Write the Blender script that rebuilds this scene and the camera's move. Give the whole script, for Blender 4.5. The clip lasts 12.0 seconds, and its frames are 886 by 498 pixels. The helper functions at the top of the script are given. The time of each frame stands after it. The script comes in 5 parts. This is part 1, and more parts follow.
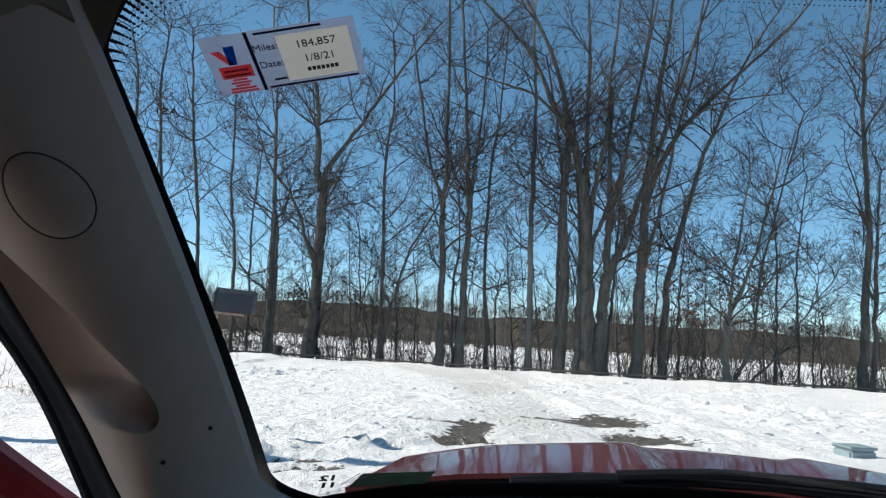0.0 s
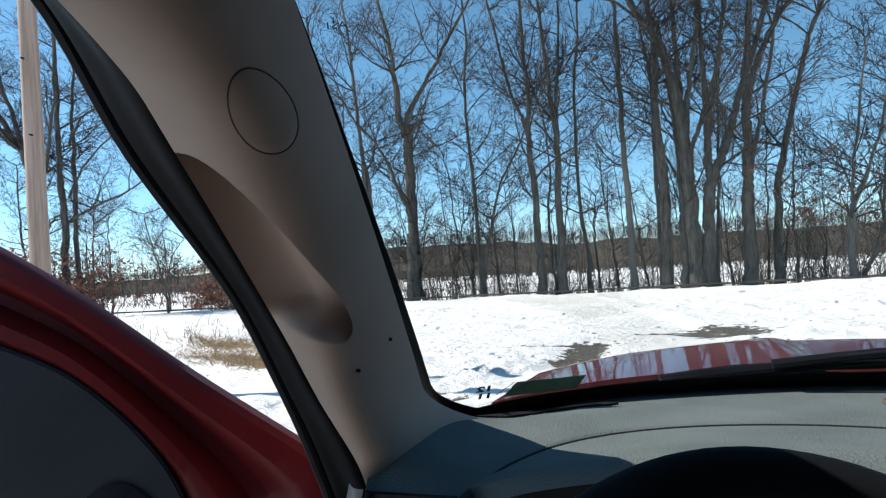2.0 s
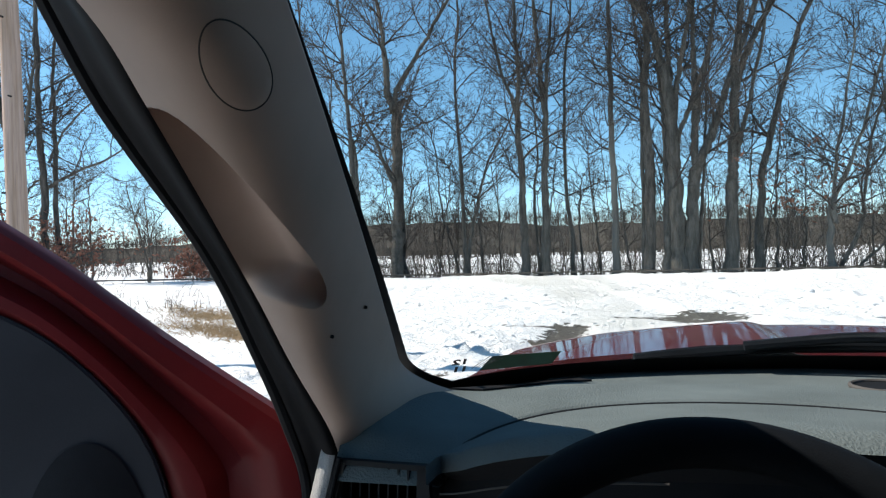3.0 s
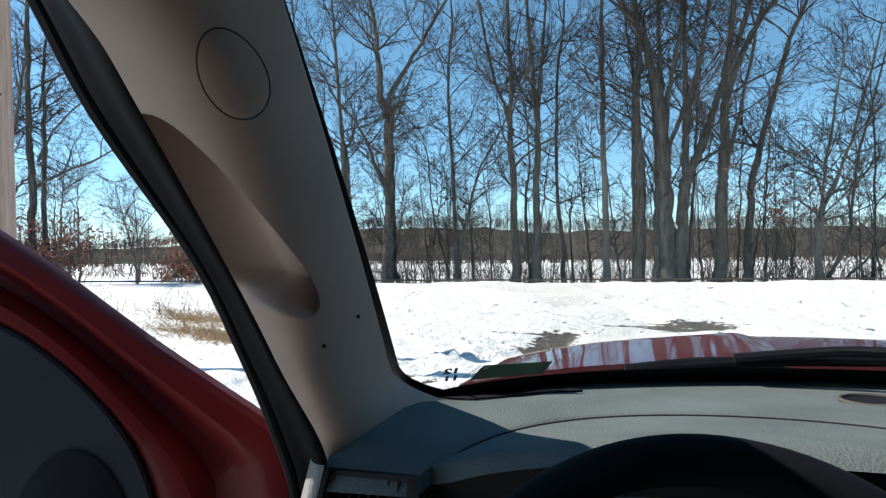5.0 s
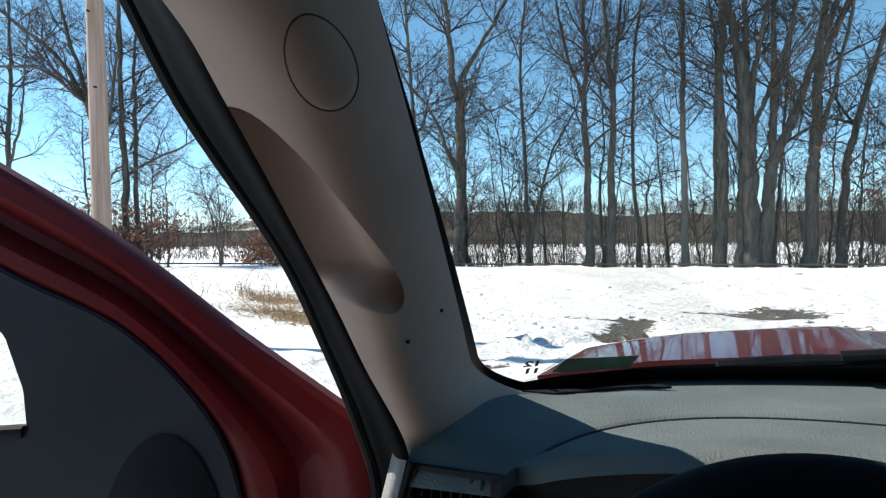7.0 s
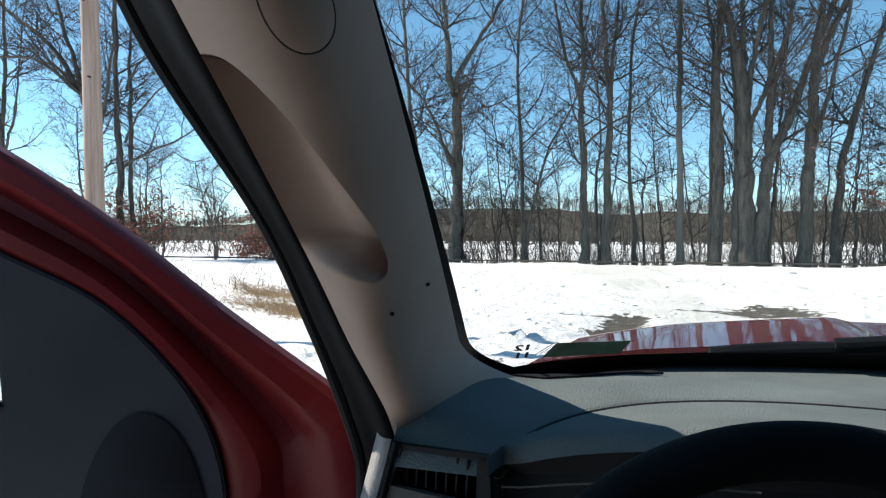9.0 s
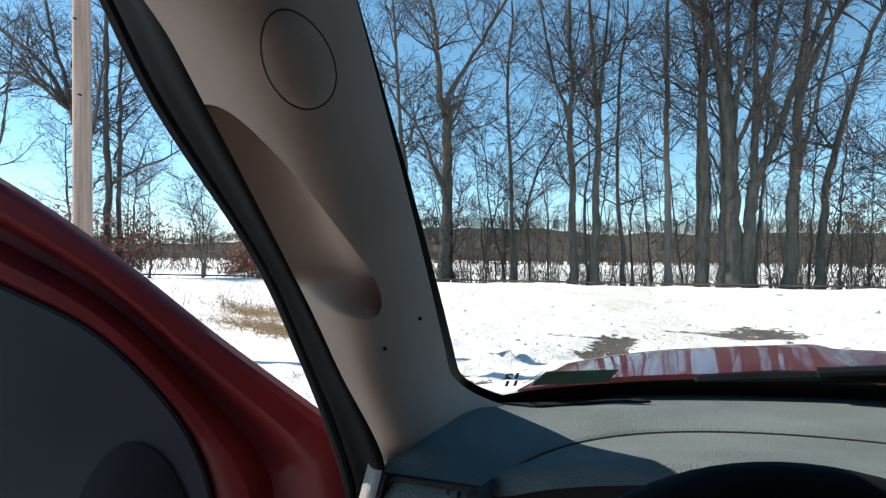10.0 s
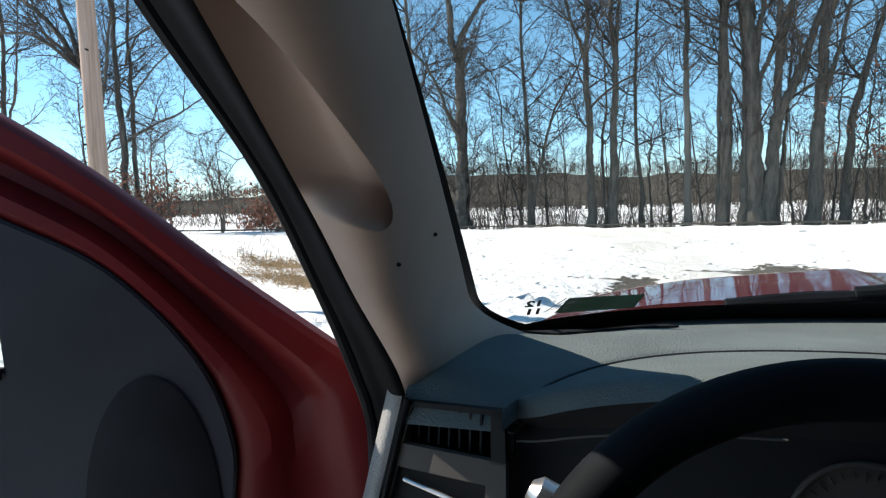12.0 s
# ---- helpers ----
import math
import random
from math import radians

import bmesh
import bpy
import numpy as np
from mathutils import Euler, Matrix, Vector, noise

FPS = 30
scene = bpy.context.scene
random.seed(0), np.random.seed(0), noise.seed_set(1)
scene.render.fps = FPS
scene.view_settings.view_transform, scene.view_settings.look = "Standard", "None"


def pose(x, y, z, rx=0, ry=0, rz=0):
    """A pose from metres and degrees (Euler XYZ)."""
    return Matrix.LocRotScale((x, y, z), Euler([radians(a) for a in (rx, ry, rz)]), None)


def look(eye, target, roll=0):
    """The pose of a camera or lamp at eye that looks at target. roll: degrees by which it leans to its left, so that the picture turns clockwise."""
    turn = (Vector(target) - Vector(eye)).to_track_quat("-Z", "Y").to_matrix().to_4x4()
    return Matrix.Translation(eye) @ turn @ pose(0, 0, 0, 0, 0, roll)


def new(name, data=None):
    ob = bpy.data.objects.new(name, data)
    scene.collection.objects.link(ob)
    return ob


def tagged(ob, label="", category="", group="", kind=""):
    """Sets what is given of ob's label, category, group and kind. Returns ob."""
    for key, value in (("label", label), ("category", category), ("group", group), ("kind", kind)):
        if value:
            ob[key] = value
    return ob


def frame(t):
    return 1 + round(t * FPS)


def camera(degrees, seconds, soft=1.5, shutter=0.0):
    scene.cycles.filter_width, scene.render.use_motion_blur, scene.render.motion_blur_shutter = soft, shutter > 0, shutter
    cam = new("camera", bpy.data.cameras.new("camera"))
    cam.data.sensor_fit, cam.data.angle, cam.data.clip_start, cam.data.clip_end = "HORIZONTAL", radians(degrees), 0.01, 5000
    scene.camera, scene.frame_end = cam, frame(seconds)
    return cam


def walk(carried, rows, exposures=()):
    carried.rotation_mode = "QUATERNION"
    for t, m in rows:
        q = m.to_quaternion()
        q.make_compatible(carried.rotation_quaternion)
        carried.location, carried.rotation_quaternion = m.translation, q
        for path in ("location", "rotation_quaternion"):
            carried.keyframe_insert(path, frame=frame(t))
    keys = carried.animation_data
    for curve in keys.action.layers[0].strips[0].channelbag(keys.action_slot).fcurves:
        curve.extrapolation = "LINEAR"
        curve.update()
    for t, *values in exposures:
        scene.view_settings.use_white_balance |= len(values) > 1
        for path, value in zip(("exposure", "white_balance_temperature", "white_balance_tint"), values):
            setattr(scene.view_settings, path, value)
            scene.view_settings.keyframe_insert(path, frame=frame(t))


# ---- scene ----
cam = camera(69.7, 12.0, soft=1.25)
PATH = [
    (0, (-0.266, -0.032, 1.43), (-0.479, 1.94, 1.687), 3.1),
    (0.5, (-0.296, -0.075, 1.429), (-0.58, 1.89, 1.674), -1.5),
    (1, (-0.303, -0.066, 1.397), (-0.73, 1.882, 1.558), -3.3),
    (1.5, (-0.334, -0.046, 1.394), (-0.861, 1.881, 1.483), -3.3),
    (2, (-0.332, -0.049, 1.392), (-0.834, 1.886, 1.45), -3.5),
    (2.5, (-0.33, -0.055, 1.395), (-0.8, 1.889, 1.435), -3.0),
    (3, (-0.324, -0.047, 1.382), (-0.783, 1.9, 1.37), -1.7),
    (3.5, (-0.325, -0.05, 1.388), (-0.744, 1.906, 1.404), -0.9),
    (5.5, (-0.333, -0.037, 1.387), (-0.778, 1.913, 1.389), -0.7),
    (6, (-0.348, -0.027, 1.396), (-0.935, 1.885, 1.407), 0.3),
    (6.5, (-0.346, -0.021, 1.391), (-0.968, 1.88, 1.358), -0.9),
    (7, (-0.352, -0.019, 1.397), (-0.997, 1.874, 1.353), -0.8),
    (9, (-0.349, 0.001, 1.37), (-0.981, 1.898, 1.315), -0.2),
    (9.5, (-0.341, -0.015, 1.381), (-0.932, 1.896, 1.398), 0.2),
    (10, (-0.347, -0.015, 1.388), (-0.947, 1.893, 1.393), 0.2),
    (10.5, (-0.351, -0.012, 1.391), (-0.951, 1.896, 1.386), 0.1),
    (11, (-0.35, -0.006, 1.379), (-0.978, 1.893, 1.35), -0.9),
    (11.5, (-0.352, 0.01, 1.362), (-0.996, 1.902, 1.287), -2.1),
    (12, (-0.36, 0.029, 1.349), (-1.012, 1.914, 1.193), -1.7),
]
walk(cam, [(t, look(eye, target, roll)) for t, eye, target, roll in PATH], exposures=[(0.0, 0.22, 6750, 10), (0.5, 0.28, 6750, 10), (1.5, 0.42, 6650, 10), (2.5, 0.50, 6700, 10), (6.0, 0.56, 6800, 10), (12.0, 0.66, 6950, 10)])

# ---- world, sun ----
SUN_AZ, SUN_EL = -92.0, 42.0          # degrees clockwise from straight ahead; height
world = bpy.data.worlds.new("sky")
scene.world = world
world.use_nodes = True
wn = world.node_tree
sky = wn.nodes.new("ShaderNodeTexSky")
sky.sky_type, sky.sun_disc = "NISHITA", False
sky.sun_elevation, sky.sun_rotation = radians(SUN_EL), radians(SUN_AZ)
sky.air_density, sky.dust_density, sky.ozone_density = 0.85, 0.22, 4.0
sky.altitude = 2200
wn.nodes["Background"].inputs["Strength"].default_value = 0.143
deep = wn.nodes.new("ShaderNodeHueSaturation")
deep.inputs["Saturation"].default_value, deep.inputs["Hue"].default_value = 1.06, 0.480
wn.links.new(sky.outputs["Color"], deep.inputs["Color"])
wn.links.new(deep.outputs["Color"], wn.nodes["Background"].inputs["Color"])
sun = new("sun", bpy.data.lights.new("sun", "SUN"))
sun.data.energy, sun.data.angle, sun.data.color = 5.0, radians(0.5), (1.0, 0.94, 0.85)
az, el = radians(SUN_AZ), radians(SUN_EL)
sun.matrix_world = look((math.sin(az) * math.cos(el) * 50, math.cos(az) * math.cos(el) * 50, math.sin(el) * 50), (0, 0, 0))


# ---- materials ----
def material(name, color, rough=0.6, metal=0.0, vary=0.12, scale=8.0, bump=0.0, bump_scale=60.0, coat=0.0, second=None, stain=2.0, spec=0.5, depth=0.002):
    """A principled material with two scales of colour variation and a fine relief, in object space metres."""
    m = bpy.data.materials.new(name)
    m.use_nodes = True
    nt = m.node_tree
    b = nt.nodes["Principled BSDF"]
    b.inputs["Roughness"].default_value, b.inputs["Metallic"].default_value = rough, metal
    b.inputs["Coat Weight"].default_value, b.inputs["Coat Roughness"].default_value = coat, 0.04
    b.inputs["Specular IOR Level"].default_value = spec
    geo = nt.nodes.new("ShaderNodeTexCoord")
    big, small = nt.nodes.new("ShaderNodeTexNoise"), nt.nodes.new("ShaderNodeTexNoise")
    big.inputs["Scale"].default_value, small.inputs["Scale"].default_value = scale / max(stain, 0.1), scale * 4
    big.inputs["Detail"].default_value = small.inputs["Detail"].default_value = 5
    for n in (big, small):
        nt.links.new(geo.outputs["Object"], n.inputs["Vector"])
    mixa, mixb = nt.nodes.new("ShaderNodeMix"), nt.nodes.new("ShaderNodeMix")
    mixa.data_type = mixb.data_type = "RGBA"
    c2 = second or tuple(c * (1 - 2.2 * vary) for c in color)
    mixa.inputs[6].default_value, mixa.inputs[7].default_value = (*color, 1), (*c2, 1)
    ramp = nt.nodes.new("ShaderNodeMapRange")
    ramp.inputs[1].default_value, ramp.inputs[2].default_value = 0.35, 0.7
    nt.links.new(big.outputs["Fac"], ramp.inputs[0])
    nt.links.new(ramp.outputs[0], mixa.inputs[0])
    mixb.blend_type = "MULTIPLY"
    grain = nt.nodes.new("ShaderNodeMapRange")
    grain.inputs[3].default_value, grain.inputs[4].default_value = 1 - vary, 1 + vary
    nt.links.new(small.outputs["Fac"], grain.inputs[0])
    mixb.inputs[0].default_value = 1.0
    nt.links.new(mixa.outputs[2], mixb.inputs[6])
    nt.links.new(grain.outputs[0], mixb.inputs[7])
    nt.links.new(mixb.outputs[2], b.inputs["Base Color"])
    if bump:
        fine, bp = nt.nodes.new("ShaderNodeTexNoise"), nt.nodes.new("ShaderNodeBump")
        fine.inputs["Scale"].default_value, fine.inputs["Detail"].default_value = bump_scale, 4
        bp.inputs["Strength"].default_value, bp.inputs["Distance"].default_value = bump, depth
        nt.links.new(geo.outputs["Object"], fine.inputs["Vector"])
        nt.links.new(fine.outputs["Fac"], bp.inputs["Height"])
        nt.links.new(bp.outputs["Normal"], b.inputs["Normal"])
    return m


def glass_material(name, tint, gloss=1.0):
    """A clear pane: light passes straight through, with the mirror gloss of glass by angle."""
    m = bpy.data.materials.new(name)
    m.use_nodes = True
    nt = m.node_tree
    nt.nodes.remove(nt.nodes["Principled BSDF"])
    clear, shine, mix, fr = (nt.nodes.new("ShaderNodeBsdf" + "Transparent"), nt.nodes.new("ShaderNodeBsdfGlossy"),
                             nt.nodes.new("ShaderNodeMixShader"), nt.nodes.new("ShaderNodeFresnel"))
    clear.inputs[0].default_value = (*tint, 1)
    shine.inputs["Roughness"].default_value = 0.02
    shine.inputs["Color"].default_value = (gloss, gloss, gloss, 1)
    fr.inputs["IOR"].default_value = 1.3
    nt.links.new(fr.outputs[0], mix.inputs[0])
    nt.links.new(clear.outputs[0], mix.inputs[1])
    nt.links.new(shine.outputs[0], mix.inputs[2])
    nt.links.new(mix.outputs[0], nt.nodes["Material Output"].inputs[0])
    return m


def along(m, k):
    """Stretch a material's pattern along the upright, as grain and bark run."""
    nt = m.node_tree
    co = [n for n in nt.nodes if n.type == "TEX_COORD"][0]
    mp = nt.nodes.new("ShaderNodeMapping")
    mp.inputs["Scale"].default_value = (1, 1, k)
    for ln in list(co.outputs["Object"].links):
        nt.links.new(mp.outputs[0], ln.to_socket)
    nt.links.new(co.outputs["Object"], mp.inputs[0])
    return m


TRIM = material("pillar_plastic", (0.42, 0.325, 0.28), 0.85, vary=0.06, scale=12, bump=0.25, bump_scale=900, depth=0.0004, spec=0.12)
CAP = material("pillar_cap_plastic", (0.39, 0.302, 0.26), 0.85, vary=0.06, scale=12, bump=0.25, bump_scale=900, depth=0.0004, spec=0.12)
FABRIC = material("headliner_fabric", (0.21, 0.168, 0.142), 0.95, vary=0.1, scale=20, bump=0.5, bump_scale=1400, depth=0.0006, spec=0.1)
RUBBER = material("seal_rubber", (0.012, 0.013, 0.016), 0.7, vary=0.15, scale=25, bump=0.15, bump_scale=400, depth=0.0004, spec=0.2)
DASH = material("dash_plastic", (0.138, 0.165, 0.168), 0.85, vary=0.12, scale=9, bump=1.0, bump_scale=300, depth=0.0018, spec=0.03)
# dash plastic darkened in its colour for the shaded lip and face
DASH_SHADE = material("dash_plastic_shaded", (0.021, 0.023, 0.027), 0.8, vary=0.1, scale=9, bump=0.6, bump_scale=500, depth=0.0008, spec=0.15)
DARK = material("black_plastic", (0.010, 0.011, 0.013), 0.7, vary=0.15, scale=20, bump=0.2, bump_scale=500, depth=0.0005, spec=0.2)
VENT = material("vent_panel_plastic", (0.085, 0.08, 0.076), 0.7, vary=0.08, scale=15, bump=0.2, bump_scale=600, depth=0.0004, spec=0.15)
GRAINED = material("grained_end_plastic", (0.30, 0.30, 0.30), 0.5, vary=0.15, scale=30, bump=1.0, bump_scale=380, depth=0.0016)
LEATHER = material("wheel_leather", (0.008, 0.010, 0.013), 0.75, vary=0.2, scale=30, bump=0.4, bump_scale=700, depth=0.0006, spec=0.1)
DOORTRIM = material("door_trim_plastic", (0.052, 0.058, 0.070), 0.75, vary=0.18, scale=5, bump=0.4, bump_scale=500, depth=0.0007, spec=0.15)
CLOTH = material("door_cloth", (0.018, 0.020, 0.024), 0.9, vary=0.15, scale=30, bump=0.6, bump_scale=900, depth=0.0008, spec=0.2)
RED = material("red_car_paint", (0.13, 0.009, 0.010), 0.4, metal=0.1, vary=0.08, scale=6, coat=0.9, bump=0.05, bump_scale=30, depth=0.0008)
RED_IN = material("red_jamb_paint", (0.15, 0.012, 0.013), 0.5, metal=0.0, vary=0.22, scale=7, coat=0.04, spec=0.2, second=(0.085, 0.008, 0.009), bump=0.1, bump_scale=40, depth=0.001)
FRIT = material("frit_black", (0.006, 0.006, 0.007), 0.45, vary=0.1, scale=20)
CHROME = material("satin_metal", (0.62, 0.62, 0.62), 0.28, metal=0.9, vary=0.08, scale=40, bump=0.1, bump_scale=300, depth=0.0003)
GLASS = glass_material("windshield_glass", (0.965, 0.985, 0.975), 0.8)
SIDEGLASS = glass_material("door_glass", (0.93, 0.96, 0.94), 0.8)
def translucent(m, share, clear=0.0):
    """Thin paper or film: part of the light from behind comes through, and clear film shows what is behind it."""
    nt = m.node_tree
    b, out = nt.nodes["Principled BSDF"], nt.nodes["Material Output"]
    tr, mix = nt.nodes.new("ShaderNodeBsdfTranslucent"), nt.nodes.new("ShaderNodeMixShader")
    nt.links.new(b.inputs["Base Color"].links[0].from_socket, tr.inputs["Color"])
    mix.inputs[0].default_value = share
    nt.links.new(b.outputs[0], mix.inputs[1])
    nt.links.new(tr.outputs[0], mix.inputs[2])
    last = mix
    if clear:
        see, last = nt.nodes.new("ShaderNodeBsdfTransparent"), nt.nodes.new("ShaderNodeMixShader")
        last.inputs[0].default_value = clear
        nt.links.new(mix.outputs[0], last.inputs[1])
        nt.links.new(see.outputs[0], last.inputs[2])
    nt.links.new(last.outputs[0], out.inputs[0])
    return m


PAPER = translucent(material("label_paper", (0.93, 0.92, 0.84), 0.8, vary=0.03, scale=30), 0.92)
FILM = translucent(material("sticker_film", (0.21, 0.25, 0.35), 0.5, vary=0.06, scale=40), 0.7, 0.40)
NAVY = translucent(material("navy_ink", (0.018, 0.024, 0.12), 0.6, vary=0.08, scale=50), 0.6)
INK = material("black_ink", (0.03, 0.032, 0.04), 0.6, vary=0.08, scale=50)
PINK = translucent(material("red_ink", (0.95, 0.24, 0.26), 0.6, vary=0.08, scale=50), 0.85)
BLUE = translucent(material("blue_ink", (0.03, 0.20, 0.55), 0.6, vary=0.08, scale=50), 0.85)
GREEN = translucent(material("green_film", (0.035, 0.085, 0.065), 0.5, vary=0.2, scale=40), 0.5, 0.12)
POLEWOOD = along(material("pole_wood", (0.41, 0.30, 0.25), 0.85, vary=0.5, scale=26, bump=0.7, bump_scale=40, depth=0.01, second=(0.28, 0.19, 0.135), stain=1.0), 0.04)
BARK = along(material("bark_grey", (0.115, 0.105, 0.09), 0.9, vary=0.55, scale=11, bump=1.0, bump_scale=16, depth=0.08, second=(0.045, 0.040, 0.034), stain=1.6), 0.22)
BARK_B = along(material("bark_brown", (0.115, 0.102, 0.088), 0.9, vary=0.55, scale=11, bump=1.0, bump_scale=16, depth=0.08, second=(0.032, 0.028, 0.024), stain=1.6), 0.22)
BARK_P = along(material("bark_pale", (0.21, 0.195, 0.17), 0.9, vary=0.25, scale=3, bump=0.8, bump_scale=14, depth=0.02, second=(0.07, 0.064, 0.057)), 0.22)
TWIG = material("twig_brown", (0.062, 0.050, 0.043), 0.9, vary=0.2, scale=2)
BRUSH = material("brush_brown", (0.10, 0.082, 0.066), 0.95, vary=0.25, scale=1, second=(0.08, 0.068, 0.058))
LEAF = material("dead_leaf", (0.29, 0.12, 0.075), 0.85, vary=0.3, scale=1.5, second=(0.20, 0.085, 0.06))
STRAW = material("dry_grass", (0.33, 0.235, 0.13), 0.9, vary=0.25, scale=3, second=(0.28, 0.19, 0.11))
WOODS = along(material("far_woods", (0.105, 0.096, 0.086), 1.0, vary=0.5, scale=1.6, second=(0.060, 0.056, 0.050), spec=0.0, stain=4), 0.3)
MAILBOX = material("black_mailbox_metal", (0.02, 0.024, 0.03), 0.4, vary=0.15, scale=15, bump=0.1, bump_scale=60)
MAILFACE = material("mailbox_grey_metal", (0.035, 0.038, 0.042), 0.5, vary=0.15, scale=15)
CRATE = material("pale_blue_plastic", (0.26, 0.34, 0.37), 0.5, vary=0.08, scale=8)


def snow_material():
    """Packed snow, with bare gravel and thawed earth where the sheet's mask says so."""
    m = material("snow", (0.84, 0.845, 0.85), 0.8, vary=0.05, scale=2.4, second=(0.74, 0.745, 0.755), spec=0.25)
    nt = m.node_tree
    b = nt.nodes["Principled BSDF"]
    mask, co = nt.nodes.new("ShaderNodeAttribute"), nt.nodes.new("ShaderNodeTexCoord")
    mask.attribute_name = "bare"
    edge = nt.nodes.new("ShaderNodeTexNoise")
    edge.inputs["Scale"].default_value, edge.inputs["Detail"].default_value = 6.5, 14
    edge.inputs["Roughness"].default_value = 0.7
    stones = nt.nodes.new("ShaderNodeTexVoronoi")
    stones.inputs["Scale"].default_value = 28
    nt.links.new(co.outputs["Object"], edge.inputs["Vector"])
    nt.links.new(co.outputs["Object"], stones.inputs["Vector"])
    add = nt.nodes.new("ShaderNodeMath")
    add.operation = "ADD"
    nt.links.new(mask.outputs["Fac"], add.inputs[0])
    ragged = nt.nodes.new("ShaderNodeMath")
    ragged.operation = "MULTIPLY"
    ragged.inputs[1].default_value = 2.0
    nt.links.new(edge.outputs["Fac"], ragged.inputs[0])
    nt.links.new(ragged.outputs[0], add.inputs[1])
    cut = nt.nodes.new("ShaderNodeMapRange")
    cut.inputs[1].default_value, cut.inputs[2].default_value = 1.36, 1.47
    nt.links.new(add.outputs[0], cut.inputs[0])
    dirt = nt.nodes.new("ShaderNodeMix")
    dirt.data_type = "RGBA"
    dirt.inputs[6].default_value, dirt.inputs[7].default_value = (0.028, 0.026, 0.023, 1), (0.15, 0.138, 0.12, 1)
    nt.links.new(stones.outputs["Color"], dirt.inputs[0])
    mix = nt.nodes.new("ShaderNodeMix")
    mix.data_type = "RGBA"
    old = b.inputs["Base Color"].links[0].from_socket
    # grey, wheel-packed slush along the drive
    packed, slush, thin = nt.nodes.new("ShaderNodeAttribute"), nt.nodes.new("ShaderNodeMix"), nt.nodes.new("ShaderNodeMath")
    packed.attribute_name = "packed"
    slush.data_type, thin.operation = "RGBA", "MULTIPLY"
    nt.links.new(packed.outputs["Fac"], thin.inputs[0])
    nt.links.new(edge.outputs["Fac"], thin.inputs[1])
    nt.links.new(thin.outputs[0], slush.inputs[0])
    nt.links.new(old, slush.inputs[6])
    slush.inputs[7].default_value = (0.46, 0.455, 0.42, 1)
    old = slush.outputs[2]
    nt.links.new(cut.outputs[0], mix.inputs[0])
    nt.links.new(old, mix.inputs[6])
    nt.links.new(dirt.outputs[2], mix.inputs[7])
    nt.links.new(mix.outputs[2], b.inputs["Base Color"])
    lumps, bp = nt.nodes.new("ShaderNodeTexNoise"), nt.nodes.new("ShaderNodeBump")
    lumps.inputs["Scale"].default_value, lumps.inputs["Detail"].default_value = 6.0, 10
    lumps.inputs["Roughness"].default_value = 0.62
    bp.inputs["Strength"].default_value, bp.inputs["Distance"].default_value = 0.9, 0.10
    nt.links.new(co.outputs["Object"], lumps.inputs["Vector"])
    nt.links.new(lumps.outputs["Fac"], bp.inputs["Height"])
    nt.links.new(bp.outputs["Normal"], b.inputs["Normal"])
    return m


SNOW = snow_material()


# ---- mesh helpers ----
def part(name, bm, mat, parent=None, label="", smooth=True):
    """Link a bmesh as one mesh object under a thing or a part."""
    me = bpy.data.meshes.new(name)
    bm.to_mesh(me)
    bm.free()
    me.materials.append(mat)
    if smooth:
        me.polygons.foreach_set("use_smooth", [True] * len(me.polygons))
        me.set_sharp_from_angle(angle=radians(35))
    ob = new(name, me)
    if parent is not None:
        ob.parent = parent
    return tagged(ob, label)


def thing(name, label, category, group="", kind=""):
    return tagged(new(name), label, category, group, kind)


def grid(bm, fn, nu, nv, flip=False):
    """A sheet of quads from fn(u, v), u and v from 0 to 1."""
    vs = [[bm.verts.new(fn(i / nu, j / nv)) for j in range(nv + 1)] for i in range(nu + 1)]
    for i in range(nu):
        for j in range(nv):
            q = (vs[i][j], vs[i + 1][j], vs[i + 1][j + 1], vs[i][j + 1])
            bm.faces.new(q[::-1] if flip else q)
    return vs


def solid(bm, thick):
    bmesh.ops.recalc_face_normals(bm, faces=bm.faces[:])
    bmesh.ops.solidify(bm, geom=bm.faces[:], thickness=thick)


def slab(bm, outline, place, d0, d1, bevel=0.0):
    """A plate with a flat outline; place(a, b, d) puts it in the world."""
    lo, hi = [bm.verts.new(place(a, b, d0)) for a, b in outline], [bm.verts.new(place(a, b, d1)) for a, b in outline]
    n = len(outline)
    bm.faces.new(lo)
    bm.faces.new(hi[::-1])
    for i in range(n):
        bm.faces.new((lo[i], hi[i], hi[(i + 1) % n], lo[(i + 1) % n]))
    bmesh.ops.recalc_face_normals(bm, faces=bm.faces[:])
    if bevel:
        bmesh.ops.bevel(bm, geom=bm.edges[:], offset=bevel, segments=2, affect="EDGES", clamp_overlap=True)


def tube(bm, pts, radii, sides=10, caps=True):
    """A round bar along a line of points."""
    pts = [Vector(p) for p in pts]
    if not hasattr(radii, "__len__"):
        radii = [radii] * len(pts)
    rings, up = [], Vector((0.31, 0.17, 0.93))
    for i, p in enumerate(pts):
        d = (pts[min(i + 1, len(pts) - 1)] - pts[max(i - 1, 0)]).normalized()
        a = d.cross(up).normalized()
        b = d.cross(a)
        rings.append([bm.verts.new(p + (a * math.cos(k * math.tau / sides) + b * math.sin(k * math.tau / sides)) * radii[i]) for k in range(sides)])
    for r, s in zip(rings, rings[1:]):
        for k in range(sides):
            bm.faces.new((r[k], r[(k + 1) % sides], s[(k + 1) % sides], s[k]))
    if caps:
        bm.faces.new(rings[0][::-1])
        bm.faces.new(rings[-1])


